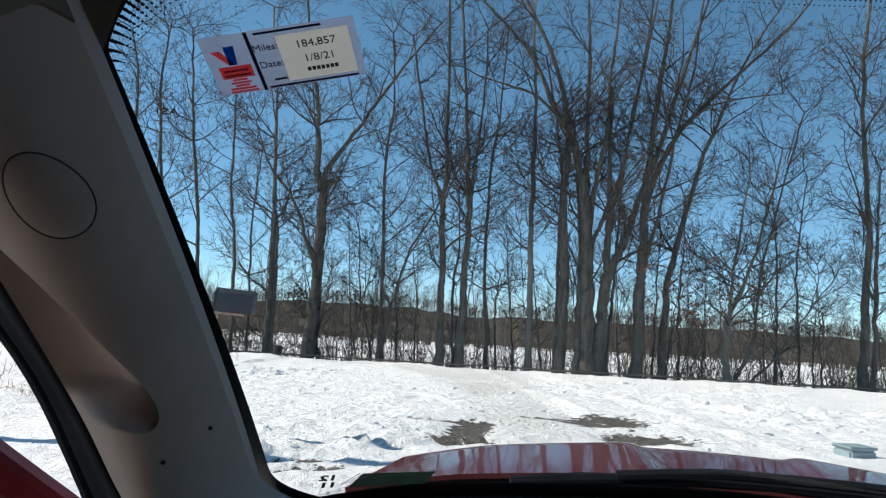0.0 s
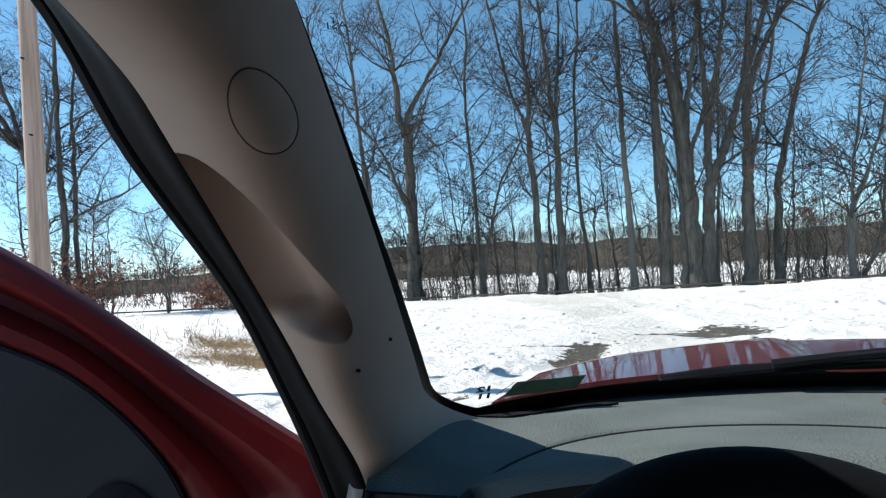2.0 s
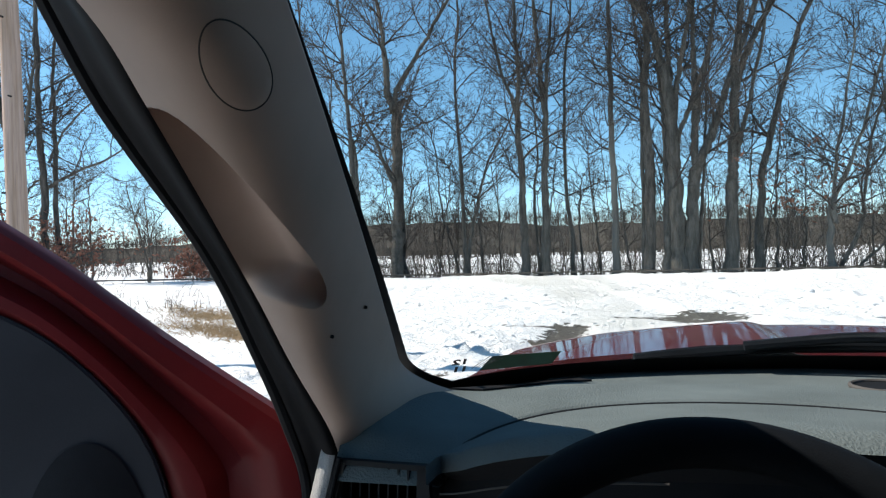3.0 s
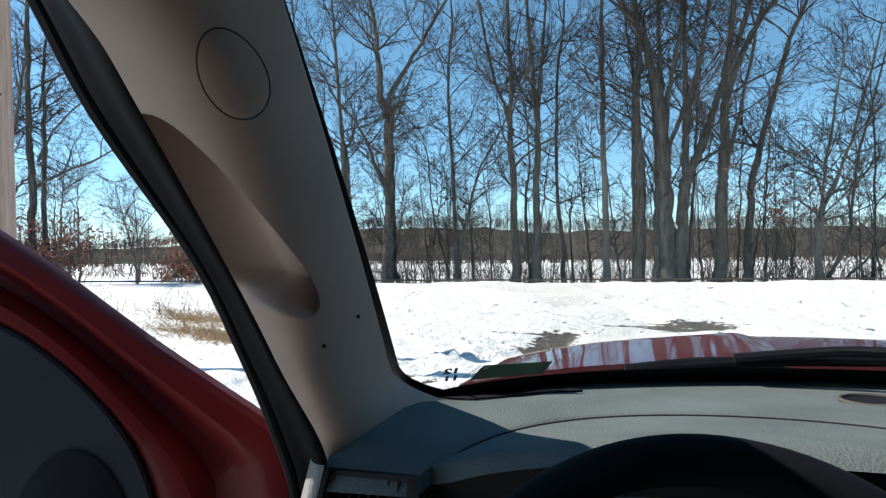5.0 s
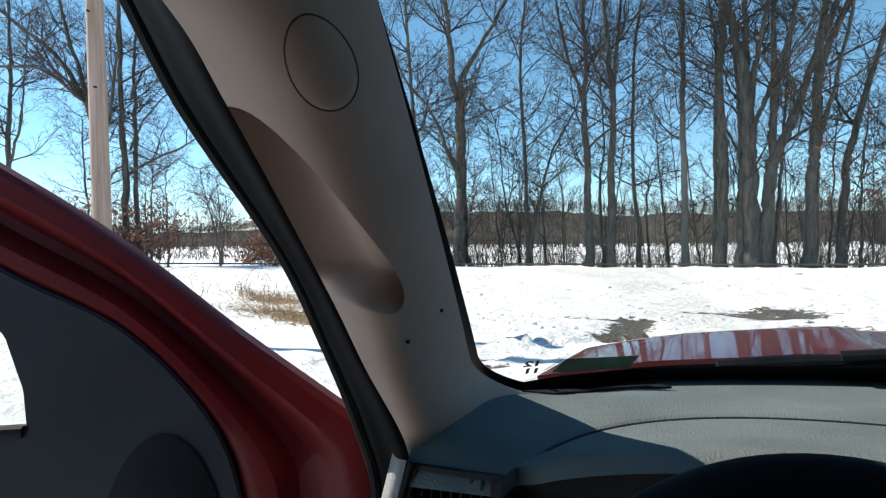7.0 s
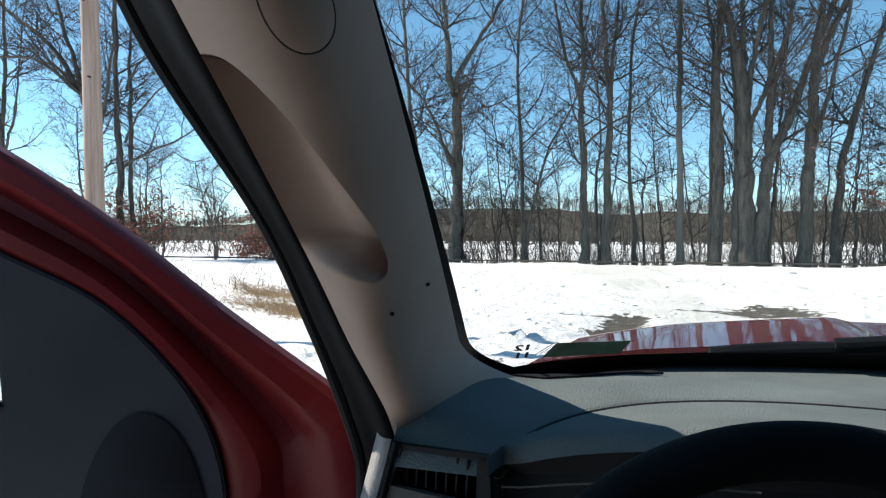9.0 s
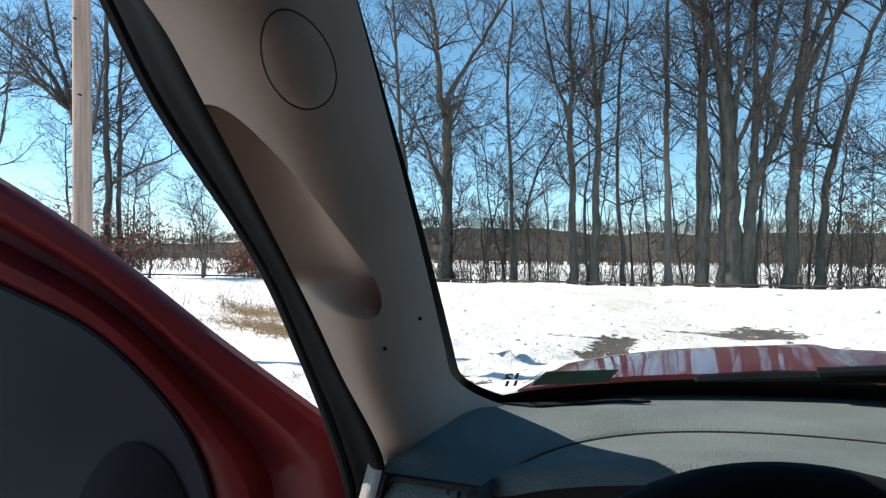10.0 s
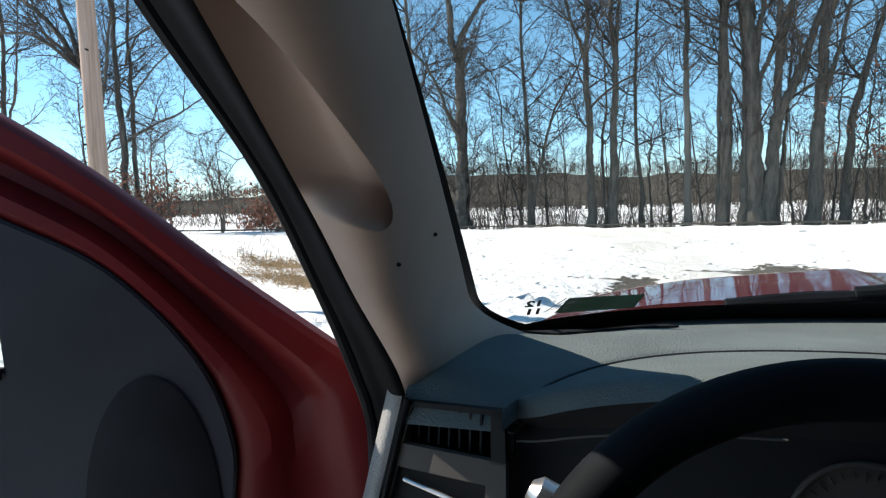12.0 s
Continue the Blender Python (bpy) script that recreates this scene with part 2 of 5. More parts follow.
def box(bm, lo, hi, bevel=0.0, m=None):
    r = bmesh.ops.create_cube(bm, size=1)["verts"]
    for v in r:
        v.co = Vector(((lo[i] + hi[i]) / 2 + v.co[i] * (hi[i] - lo[i]) for i in range(3)))
        if m:
            v.co = m @ v.co
    if bevel:
        es = list({e for v in r for e in v.link_edges})
        bmesh.ops.bevel(bm, geom=es, offset=bevel, segments=2, affect="EDGES", clamp_overlap=True)


def spline(points, t):
    """A smooth curve through points, t from 0 to 1."""
    n = len(points) - 1
    f = min(max(t, 0), 1) * n
    i = min(int(f), n - 1)
    f -= i
    p = [Vector(points[min(max(k, 0), n)]) for k in (i - 1, i, i + 1, i + 2)]
    return 0.5 * (2 * p[1] + (p[2] - p[0]) * f + (2 * p[0] - 5 * p[1] + 4 * p[2] - p[3]) * f * f + (3 * p[1] - p[0] - 3 * p[2] + p[3]) * f ** 3)


def letters(name, text, size, m, mat, parent, mirror=False, stretch=1.0, bold=0.0):
    """Flat raised letters in the built-in font, centred on the pose m."""
    cu = bpy.data.curves.new(name, "FONT")
    cu.body, cu.size, cu.align_x, cu.align_y, cu.extrude = text, size, "CENTER", "CENTER", 0.0002
    cu.offset = bold
    tmp = new(name, cu)
    me = bpy.data.meshes.new_from_object(tmp.evaluated_get(bpy.context.evaluated_depsgraph_get()))
    bpy.data.objects.remove(tmp)
    me.transform(Matrix.Diagonal((-stretch if mirror else stretch, 1, 1, 1)))
    me.transform(m)
    if mirror:
        me.flip_normals()
    me.materials.clear()
    me.materials.append(mat)
    ob = new(name, me)
    ob.parent = parent
    return ob


# ---- ground ----
def wobble(x, y, s, o=0.0):
    return noise.noise(Vector((x * s + o, y * s - o, o * 0.37)))


def gauss(x, y, cx, cy, sx, sy, turn=0.0):
    c, s = math.cos(turn), math.sin(turn)
    a, b = (x - cx) * c + (y - cy) * s, -(x - cx) * s + (y - cy) * c
    return math.exp(-(a / sx) ** 2 - (b / sy) ** 2)


BARE = ((-0.78, 9.8, 0.32, 1.1, -0.1), (-0.95, 8.8, 0.5, 0.3, 0.0), (-1.5, 10.6, 0.9, 0.18, 0.1), (1.6, 12.0, 0.75, 0.85, -0.1), (1.9, 10.05, 0.75, 0.55, 0.2), (0.5, 11.9, 0.5, 0.18, 0.0),
        (-2.5, 6.7, 0.5, 0.14, 0.5), (-2.35, 6.3, 0.5, 0.12, 0.5))
WEEDY = ((-7.0, 10.2, 1.6, 0.5, -0.5), (-5.5, 9.2, 1.0, 0.35, -0.5), (-8.5, 12.2, 1.4, 0.4, -0.5))


def bare(x, y):
    """How far the snow is worn down to gravel or grass."""
    v = sum(1.0 * gauss(x, y, *b) for b in BARE) + sum(0.42 * gauss(x, y, *b) for b in WEEDY)
    return min(v, 0.70)


def packed(x, y):
    """How far the snow of the drive is pressed to grey slush: a band that widens towards the road."""
    if not 7.5 < y < 25.5:
        return 0.0
    f = (y - 10.5) / 13.0
    lo, hi = -1.0 - 0.4 * f - 3.0 * max(0, f) ** 2, 1.05 + 0.3 * f - 1.0 * max(0, f) ** 2
    edge = 0.5 + 0.5 * abs(wobble(x, y, 0.8, 17))
    v = min(1, max(0, (x - lo) / edge)) * min(1, max(0, (hi - x) / edge))
    return v * (0.75 + 0.7 * wobble(x, y, 0.5, 19)) * min(1, (25.5 - y) / 1.5)


def height(x, y):
    """The lie of the snow: ruts and lumps in the yard, a bank along the road, a ditch and a low field behind."""
    d = math.hypot(x, y)
    z = 0.0
    if d < 45:
        yard = max(0.0, 1 - max(0, abs(y - 12) - 11) / 5)
        rough = 0.35 + 0.9 * max(0, wobble(x, y, 0.30, 13) + 0.25)
        yard *= (1 - 0.8 * min(1, bare(x, y) / 0.5)) * (1 - 0.6 * min(1, max(0, packed(x, y))))
        z += yard * (0.07 * wobble(x, y, 0.35) + rough * (0.045 * max(0, wobble(x, y, 8.0, 21)) + 0.09 * abs(wobble(x, y, 1.3, 3)) + 0.12 * max(0, wobble(x, y, 2.9, 7) - 0.08) + 0.05 * max(0, wobble(x, y, 5.5, 9) - 0.1)))
        # ridge pushed up by the plough, with its shaded side to the house
        ridge = 8.55 + 0.86 * (x + 1.05) + 0.25 * wobble(x, 0, 1.4)
        if -4.5 < x < -0.5:
            z += 0.13 * math.exp(-((y - ridge) / 0.13) ** 2) * max(0, 0.5 + 0.7 * wobble(x, y, 2.6, 5) + 1.3 * wobble(x, y, 7.0, 8)) * min(1, (x + 4.5) / 0.8)
        # wheel ruts that run to the road
        for k in (0, 1):
            rut = 1.4 + 1.9 * k - 0.20 * (y - 10)
            if 8 < y < 24:
                z += (0.04 * math.exp(-((x - rut - 0.55) / 0.22) ** 2) - 0.03 * math.exp(-((x - rut) / 0.35) ** 2)) * (0.7 + wobble(x, y, 1.1, 31))
        z += 0.20 * gauss(x, y, -8.2, 17.6, 1.6, 0.7, 0.2) + 0.16 * gauss(x, y, 5.0, 14.5, 1.8, 0.8) * (0.6 + wobble(x, y, 2.5, 2))
        z -= 0.09 * bare(x, y)
    # bank at the far side of the road, then the ditch and the field
    z += 0.13 * math.exp(-((y - 24.6 - 0.25 * wobble(x, 0, 0.3)) / 0.7) ** 2) * (0.75 + 0.5 * wobble(x, y, 0.9, 4)) if x > -16 else 0.0
    if y > 26:
        z -= 0.55 * min(1, (y - 26) / 5)
    if x < -9 and y > 8:
        z += 0.10 * wobble(x, y, 0.25, 8)
    if y > 60:
        z += 0.25 * wobble(x, y, 0.02, 6)
    return z


def axis(fine_lo, fine_hi, step, far):
    a = list(np.arange(fine_lo, fine_hi + 1e-6, step))
    s = step
    while a[-1] < far:
        s *= 1.22
        a.append(a[-1] + s)
    s = step
    while a[0] > -far:
        s *= 1.22
        a.insert(0, a[0] - s)
    return a


def build_ground():
    xs, ys = axis(-11, 9, 0.085, 1800), axis(4.2, 26.5, 0.085, 1800)
    nx, ny = len(xs), len(ys)
    verts, mask, press = [], [], []
    for y in ys:
        for x in xs:
            verts.append((x, y, height(x, y)))
            mask.append(bare(x, y) if -14 < x < 9 and 4 < y < 16 else 0.0)
            press.append(packed(x, y))
    idx = np.arange(nx * ny).reshape(ny, nx)
    faces = np.stack([idx[:-1, :-1], idx[:-1, 1:], idx[1:, 1:], idx[1:, :-1]], -1).reshape(-1, 4)
    me = bpy.data.meshes.new("ground")
    me.from_pydata(verts, [], faces.tolist())
    me.attributes.new("bare", "FLOAT", "POINT").data.foreach_set("value", mask)
    me.attributes.new("packed", "FLOAT", "POINT").data.foreach_set("value", press)
    me.polygons.foreach_set("use_smooth", [True] * len(me.polygons))
    me.materials.append(SNOW)
    tagged(new("ground", me), "trampled white snow with bare gravel patches and wheel ruts", "ground", kind="structure")


build_ground()


# ---- trees ----
class Wood:
    """Collects many tapered bars into one mesh."""

    def __init__(self):
        self.v, self.f, self.n = [], [], 0

    def bar(self, pts, radii, sides):
        pts = np.asarray(pts, float)
        d = np.gradient(pts, axis=0)
        d /= np.linalg.norm(d, axis=1, keepdims=True) + 1e-9
        up = np.array([0.21, 0.93, 0.3]) if abs(d[0][2]) > 0.5 else np.array([0.1, 0.2, 0.97])
        a = np.cross(d, up)
        a /= np.linalg.norm(a, axis=1, keepdims=True) + 1e-9
        b = np.cross(d, a)
        ang = np.arange(sides) * math.tau / sides
        ring = pts[:, None] + (a[:, None] * np.cos(ang)[None, :, None] + b[:, None] * np.sin(ang)[None, :, None]) * np.asarray(radii)[:, None, None]
        k = len(pts)
        self.v.append(ring.reshape(-1, 3))
        i = np.arange(k - 1)[:, None] * sides + np.arange(sides)[None] + self.n
        j = np.arange(k - 1)[:, None] * sides + (np.arange(sides)[None] + 1) % sides + self.n
        self.f.append(np.stack([i, j, j + sides, i + sides], -1).reshape(-1, 4))
        self.n += k * sides

    def trunk(self, pts, radii, sides=14, finer=4):
        """A stem with swellings and upright furrows in its bark."""
        k = len(pts)
        u, w = np.linspace(0, 1, k), np.linspace(0, 1, (k - 1) * finer + 1)
        fine = np.stack([np.interp(w, u, pts[:, c]) for c in range(3)], 1)
        rad = np.interp(w, u, radii)
        fine[1:, :2] += rng.normal(0, 0.10, (len(w) - 1, 2)) * rad[1:, None]
        rad = rad * (1 + rng.normal(0, 0.05, len(w)))
        rad[0] = radii[0]
        n = self.n
        self.bar(fine, rad, sides)
        furrow = rng.normal(0, 1, (len(w) + 8, sides))
        furrow = sum(furrow[i:i + len(w)] for i in range(9)) / 3
        ring = self.v[-1].reshape(len(w), sides, 3)
        self.v[-1] = (fine[:, None] + (ring - fine[:, None]) * (1 + 0.085 * furrow)[:, :, None]).reshape(-1, 3)

    def leaf(self, p, u, w):
        self.v.append(np.array([p, p + u + w * 0.5, p + u * 2, p + u - w * 0.5]))
        self.f.append(np.array([[0, 1, 2, 3]]) + self.n)
        self.n += 4

    def mesh(self, name, mat):
        me = bpy.data.meshes.new(name)
        v, f = np.concatenate(self.v), np.concatenate(self.f)
        me.vertices.add(len(v))
        me.vertices.foreach_set("co", v.astype(np.float32).ravel())
        me.loops.add(f.size)
        me.loops.foreach_set("vertex_index", f.astype(np.int32).ravel())
        me.polygons.add(len(f))
        me.polygons.foreach_set("loop_start", np.arange(len(f), dtype=np.int32) * 4)
        me.polygons.foreach_set("use_smooth", np.ones(len(f), bool))
        me.update(calc_edges=True)
        me.materials.append(mat)
        return me


rng = np.random.default_rng(7)


def grow(wood, p, d, length, r, level, rise=0.06):
    """A limb that sweeps upwards and puts out finer ones on alternate sides, down to single twigs."""
    n = (max(4, int(length / 0.36)), 3, 2, 1)[level - 1]
    pts, q = [p], d / np.linalg.norm(d)
    for k in range(n):
        q = q + rng.normal(0, (0.13, 0.12, 0.13, 0.1)[level - 1], 3) + np.array([0, 0, rise])
        q /= np.linalg.norm(q)
        pts.append(pts[-1] + q * length / n)
    radii = np.maximum(r * (1 - 0.78 * np.linspace(0, 1, n + 1)), 0.0074)
    wood.bar(pts, radii, 6 if r > 0.05 else 4 if r > 0.022 else 3)
    if level >= 4 or length < 0.2:
        return
    f, turn = rng.uniform(0.10, 0.22), rng.uniform(0, math.tau)
    while f < 1.0:
        i = min(int(f * n), n - 1)
        base = pts[i] + (pts[i + 1] - pts[i]) * (f * n - i)
        dd = pts[i + 1] - pts[i]
        dd /= np.linalg.norm(dd)
        e = np.cross(dd, [0.31, 0.72, 0.62])
        e /= np.linalg.norm(e)
        turn += 2.4 + rng.normal(0, 0.5)
        side = e * math.cos(turn) + np.cross(dd, e) * math.sin(turn)
        a = rng.uniform(0.5, 1.0)
        size = (0.24 + 0.34 * (1 - f)) * rng.uniform(0.65, 1.25)
        grow(wood, base, dd * math.cos(a) + side * math.sin(a), max(length * size, 0.16), max(radii[i] * 0.55, 0.0074), level + 1, rise)
        f += ((0.36, 0.25, 0.24)[level - 1] * rng.uniform(0.7, 1.35)) / length


def limb_store(count):
    """Limbs with all their twigs, grown once, to be turned, scaled and set on the stems."""
    store = []
    for k in range(count):
        w = Wood()
        a = radians(rng.uniform(24, 76))
        grow(w, np.zeros(3), np.array([math.sin(a), 0, math.cos(a)]), 2.7, 0.034, 1, 0.035)
        store.append((np.concatenate(w.v), np.concatenate(w.f)))
    return store


BOUGHS = limb_store(30)


def set_limb(wood, p, azimuth, size):
    v, f = BOUGHS[int(rng.integers(len(BOUGHS)))]
    c, s = math.cos(azimuth), math.sin(azimuth)
    wood.v.append(v @ np.array([[c, s, 0], [-s, c, 0], [0, 0, 1]]) * size + p)
    wood.f.append(f + wood.n)
    wood.n += len(v)


def stem_points(ctrl, y, k=18):
    pts = [spline([(x, 0.0, z) for x, z in ctrl], i / k) for i in range(k + 1)]
    bend = np.cumsum(rng.normal(0, 0.05, k + 1))
    return np.array([[p.x + rng.normal(0, 0.025), y + b, p.z] for p, b in zip(pts, bend)])


def tree(y, stems, mat, label, twigs=1.0, group="bare trees along the road", sag=0.06, first=0.33):
    """A bare tree: each stem is (points across and up, foot radius, top radius, side limbs)."""
    t = thing("tree", label, "tree", group)
    bars, fine = Wood(), Wood()
    for ctrl, r0, r1, limbs in stems:
        pts = stem_points(ctrl, y)
        if ctrl[0][1] < 0.8:
            pts[0][2] = height(pts[0][0], pts[0][1]) - 0.12
        u = np.linspace(0, 1, len(pts))
        rad = (r0 + (r1 - r0) * u ** 0.75) * 0.72
        if ctrl[0][1] < 0.8:
            rad[0] *= 1.22
            rad[1] *= 1.04
        bars.trunk(pts, rad)
        top = len(pts) - 1
        for k in range(int(limbs * twigs * 0.84)):
            f = rng.uniform(first if ctrl[0][1] < 0.8 else 0.12, 1.0)
            i = min(int(f * top), top - 1)
            set_limb(fine, pts[i], rng.uniform(0, math.tau), min(rng.uniform(0.7, 1.7) * (1.15 - 0.3 * f), 0.45 + rad[i] * 10))
        if r0 > 0.11:
            for k in range(3):
                i = int(rng.integers(top // 3, top))
                a, up = rng.uniform(0, math.tau), rng.uniform(0.4, 1.4)
                grow(fine, pts[i], np.array([math.cos(a), math.sin(a), up]), rng.uniform(2.6, 4.4), min(0.05, rad[i] * 0.45), 1, 0.05)
        for a in (0.3, 3.4):
            set_limb(fine, pts[-1], a + rng.uniform(0, 1), 0.9)
    trunk = new("trunk", bars.mesh("trunk", mat))
    trunk.parent = t
    crown = new("crown", fine.mesh("crown", TWIG))
    crown.parent = t
    return t


SLIM = "slim bare grey deciduous tree standing in snow"
OLD = "tall bare grey-barked deciduous tree standing in snow"
tree(29.5, [([(-15.0, 0), (-15.6, 6), (-16.4, 12), (-16.8, 16)], 0.17, 0.05, 22)], BARK, SLIM)
tree(30.5, [([(-17.6, 0), (-18.0, 6), (-18.8, 13), (-18.6, 17)], 0.2, 0.05, 22)], BARK_B, SLIM)
tree(31.5, [([(-20.8, 0), (-21.0, 6), (-20.6, 13), (-21.4, 17)], 0.2, 0.05, 20)], BARK, SLIM)
tree(33.0, [([(-14.0, 0), (-14.2, 6), (-14.0, 11)], 0.12, 0.04, 14)], BARK_B, SLIM)
tree(28.3, [([(-12.8, 0), (-13.2, 5), (-13.7, 9), (-13.9, 14)], 0.14, 0.05, 14)], BARK, SLIM)
tree(29.5, [([(-11.5, 0), (-11.6, 4.7), (-11.8, 6.6), (-12.1, 10.3), (-12.3, 13.1), (-12.9, 17.5)], 0.25, 0.06, 20)], BARK_P, OLD)
tree(28.0, [([(-11.0, 0), (-11.1, 3.4), (-11.2, 6.5)], 0.24, 0.16, 3)], BARK, "broken bare grey trunk standing in snow")
tree(27.5, [([(-8.98, 0), (-8.95, 2.3), (-8.93, 5.2), (-8.92, 7.9)], 0.40, 0.28, 8),
            ([(-8.95, 7.5), (-9.18, 8.7), (-9.29, 10.5), (-9.4, 12.0), (-9.9, 14.1), (-10.3, 17.5)], 0.24, 0.06, 14),
            ([(-8.9, 7.7), (-8.78, 8.4), (-7.84, 9.8), (-6.67, 11.65), (-5.4, 13.6), (-3.9, 15.6)], 0.20, 0.05, 13),
            ([(-8.98, 4.2), (-9.29, 4.75), (-9.62, 5.9), (-10.29, 7.25), (-11.3, 8.4), (-12.2, 10.6)], 0.15, 0.04, 10)], BARK, "large bare tree forking into two limbs above snow")
tree(28.0, [([(-8.6, 0), (-8.77, 0.8), (-8.8, 4.4), (-8.95, 8.2)], 0.17, 0.06, 11)], BARK_B, OLD)
tree(28.6, [([(-6.0, 0), (-6.07, 1.8), (-6.09, 4.3), (-6.24, 7.4), (-6.29, 9.95), (-6.05, 12.0), (-6.3, 15.5)], 0.16, 0.05, 17), ([(-5.91, 0.0), (-5.82, 1.25), (-5.46, 3.0), (-4.93, 5.0), (-3.67, 7.2), (-3.1, 9.2)], 0.14, 0.04, 12)], BARK_B, "bare tree splitting into a V from the foot")
tree(30.0, [([(-6.6, 0), (-7.1, 1.8), (-7.43, 3.4), (-7.6, 5.9), (-8.0, 7.3)], 0.075, 0.03, 9)], BARK_B, SLIM)
tree(30.0, [([(-4.6, 0), (-4.65, 3.1), (-4.95, 5.2)], 0.06, 0.025, 7)], BARK_B, SLIM)
tree(28.0, [([(-3.25, 0), (-3.21, 2.2), (-3.22, 4.1), (-3.37, 6.6), (-3.32, 9.0), (-3.32, 11.4), (-3.6, 17.8)], 0.28, 0.07, 20), ([(-3.34, 6.4), (-3.52, 7.4), (-4.06, 9.05), (-4.53, 11.5), (-5.2, 15)], 0.15, 0.05, 12)], BARK, OLD)
tree(28.0, [([(-2.3, 0), (-2.28, 4.1), (-2.19, 6.5), (-2.34, 8.4), (-2.5, 11.3), (-3.1, 17.8)], 0.28, 0.07, 18), ([(-2.22, 6.9), (-2.06, 8.85), (-1.81, 11.2), (-1.7, 15.5)], 0.15, 0.05, 11)], BARK, OLD)
tree(29.0, [([(-2.7, 0), (-2.84, 3.5), (-2.66, 5.4), (-2.8, 8.4)], 0.11, 0.04, 9)], BARK_B, SLIM)
tree(29.0, [([(-1.18, 0), (-1.22, 1.7), (-1.4, 3.4), (-1.42, 6.6), (-1.33, 9.5), (-1.04, 11.4), (-0.8, 16)], 0.16, 0.05, 16)], BARK, OLD)
tree(29.5, [([(-0.8, 0), (-0.87, 2.7), (-0.72, 4.2)], 0.09, 0.03, 7)], BARK_B, SLIM)
tree(28.0, [([(0.66, 0), (0.6, 4.0), (0.55, 7.0), (0.6, 10.9), (0.45, 14), (0.3, 18)], 0.21, 0.07, 9)], BARK_P, "slim straight bare tree standing in snow")
tree(27.6, [([(1.94, 0), (2.02, 3.9), (1.91, 6.6), (2.02, 9.2), (1.9, 11.4), (1.17, 14), (-0.6, 17.8)], 0.34, 0.09, 16), ([(2.0, 8.9), (1.74, 9.5), (1.17, 9.4), (0.58, 8.7), (0.1, 8.3)], 0.08, 0.025, 4),
            ([(1.95, 6.2), (1.4, 6.4), (0.9, 6.9), (0.4, 6.2)], 0.06, 0.02, 3)], BARK_B, OLD)
tree(27.8, [([(1.78, 0), (1.76, 3.9), (1.84, 7.3), (1.73, 9.5), (1.58, 10.7), (1.0, 14)], 0.14, 0.05, 10)], BARK, SLIM)
tree(27.4, [([(3.1, 0), (3.01, 2.7), (2.96, 4.9), (2.83, 7.1), (2.62, 8.65), (2.2, 10.1), (1.49, 11.3), (0.28, 13.9), (-1.86, 16.4)], 0.50, 0.07, 15),
            ([(2.9, 5.6), (2.94, 7.1), (2.91, 8.7), (2.86, 11.8), (2.9, 14.4), (2.71, 17.5)], 0.24, 0.06, 14),
            ([(2.97, 5.2), (3.1, 7.1), (3.33, 8.6), (3.67, 10.3), (3.8, 13), (4.3, 17.5)], 0.22, 0.06, 14),
            ([(3.0, 4.7), (3.26, 5.75), (3.7, 6.8), (4.15, 8.05), (4.63, 10.1), (5.3, 14), (5.7, 17.5)], 0.17, 0.05, 13),
            ([(3.45, 0.0), (3.6, 1.7), (3.75, 3.75), (4.14, 4.8), (4.64, 6.1), (5.2, 7.8), (6.08, 10.3), (7.0, 13.4), (8.1, 17)], 0.42, 0.07, 16),
            ([(3.7, 3.1), (3.79, 5.0), (3.86, 8.05), (3.82, 9.6), (3.9, 12.5)], 0.26, 0.09, 9),
            ([(3.82, 5.8), (4.03, 7.1), (4.34, 8.4), (4.6, 10.4), (5.4, 14.2), (6.0, 17.5)], 0.16, 0.05, 13),
            ([(1.7, 11.0), (0.6, 12.1), (-0.68, 12.6), (-2.23, 13.1), (-3.3, 13.7)], 0.11, 0.03, 6),
            ([(2.68, 0.0), (2.68, 2.0), (2.73, 3.8), (2.6, 7), (2.3, 11)], 0.28, 0.06, 10)], BARK, "massive many-stemmed bare tree with limbs fanning upwards", twigs=0.55)
tree(27.8, [([(3.88, 0), (4.06, 3.1), (4.3, 5.5), (4.5, 9)], 0.14, 0.04, 9)], BARK_B, SLIM)
tree(27.5, [([(5.08, 0), (5.17, 3.3), (5.21, 4.8), (5.38, 7.5), (5.55, 9.5), (5.87, 11.9), (6.3, 15.0), (6.55, 17.7)], 0.36, 0.08, 16),
            ([(5.28, 4.4), (5.55, 5.4), (5.78, 6.4), (6.15, 8.1), (6.6, 10.2), (7.4, 13.5), (7.8, 17)], 0.15, 0.05, 12),
            ([(5.27, 6.2), (5.5, 7.5), (5.95, 9.0), (6.95, 10.7), (8.84, 12.8), (11.2, 15.1), (12.4, 16.7)], 0.24, 0.05, 13),
            ([(5.9, 8.6), (6.48, 10.1), (8.13, 11.7), (11.05, 12.3)], 0.13, 0.03, 9),
            ([(5.2, 4.7), (5.9, 4.7), (6.35, 4.6), (6.5, 3.9)], 0.055, 0.02, 3)], BARK, "large bare tree with long limbs reaching outwards", twigs=0.75)
tree(28.2, [([(6.2, 0), (6.32, 1.6), (6.48, 4.1), (6.78, 5.4), (7.2, 7.0), (8.0, 9.8), (8.39, 10.6), (9.07, 12.5), (10.05, 14.6), (11.28, 16.5)], 0.27, 0.05, 19)], BARK_B, "leaning bare brown tree standing in snow")
tree(28.5, [([(7.0, 0), (7.1, 1.8), (7.15, 3.8), (7.4, 8)], 0.10, 0.03, 10)], BARK, SLIM)
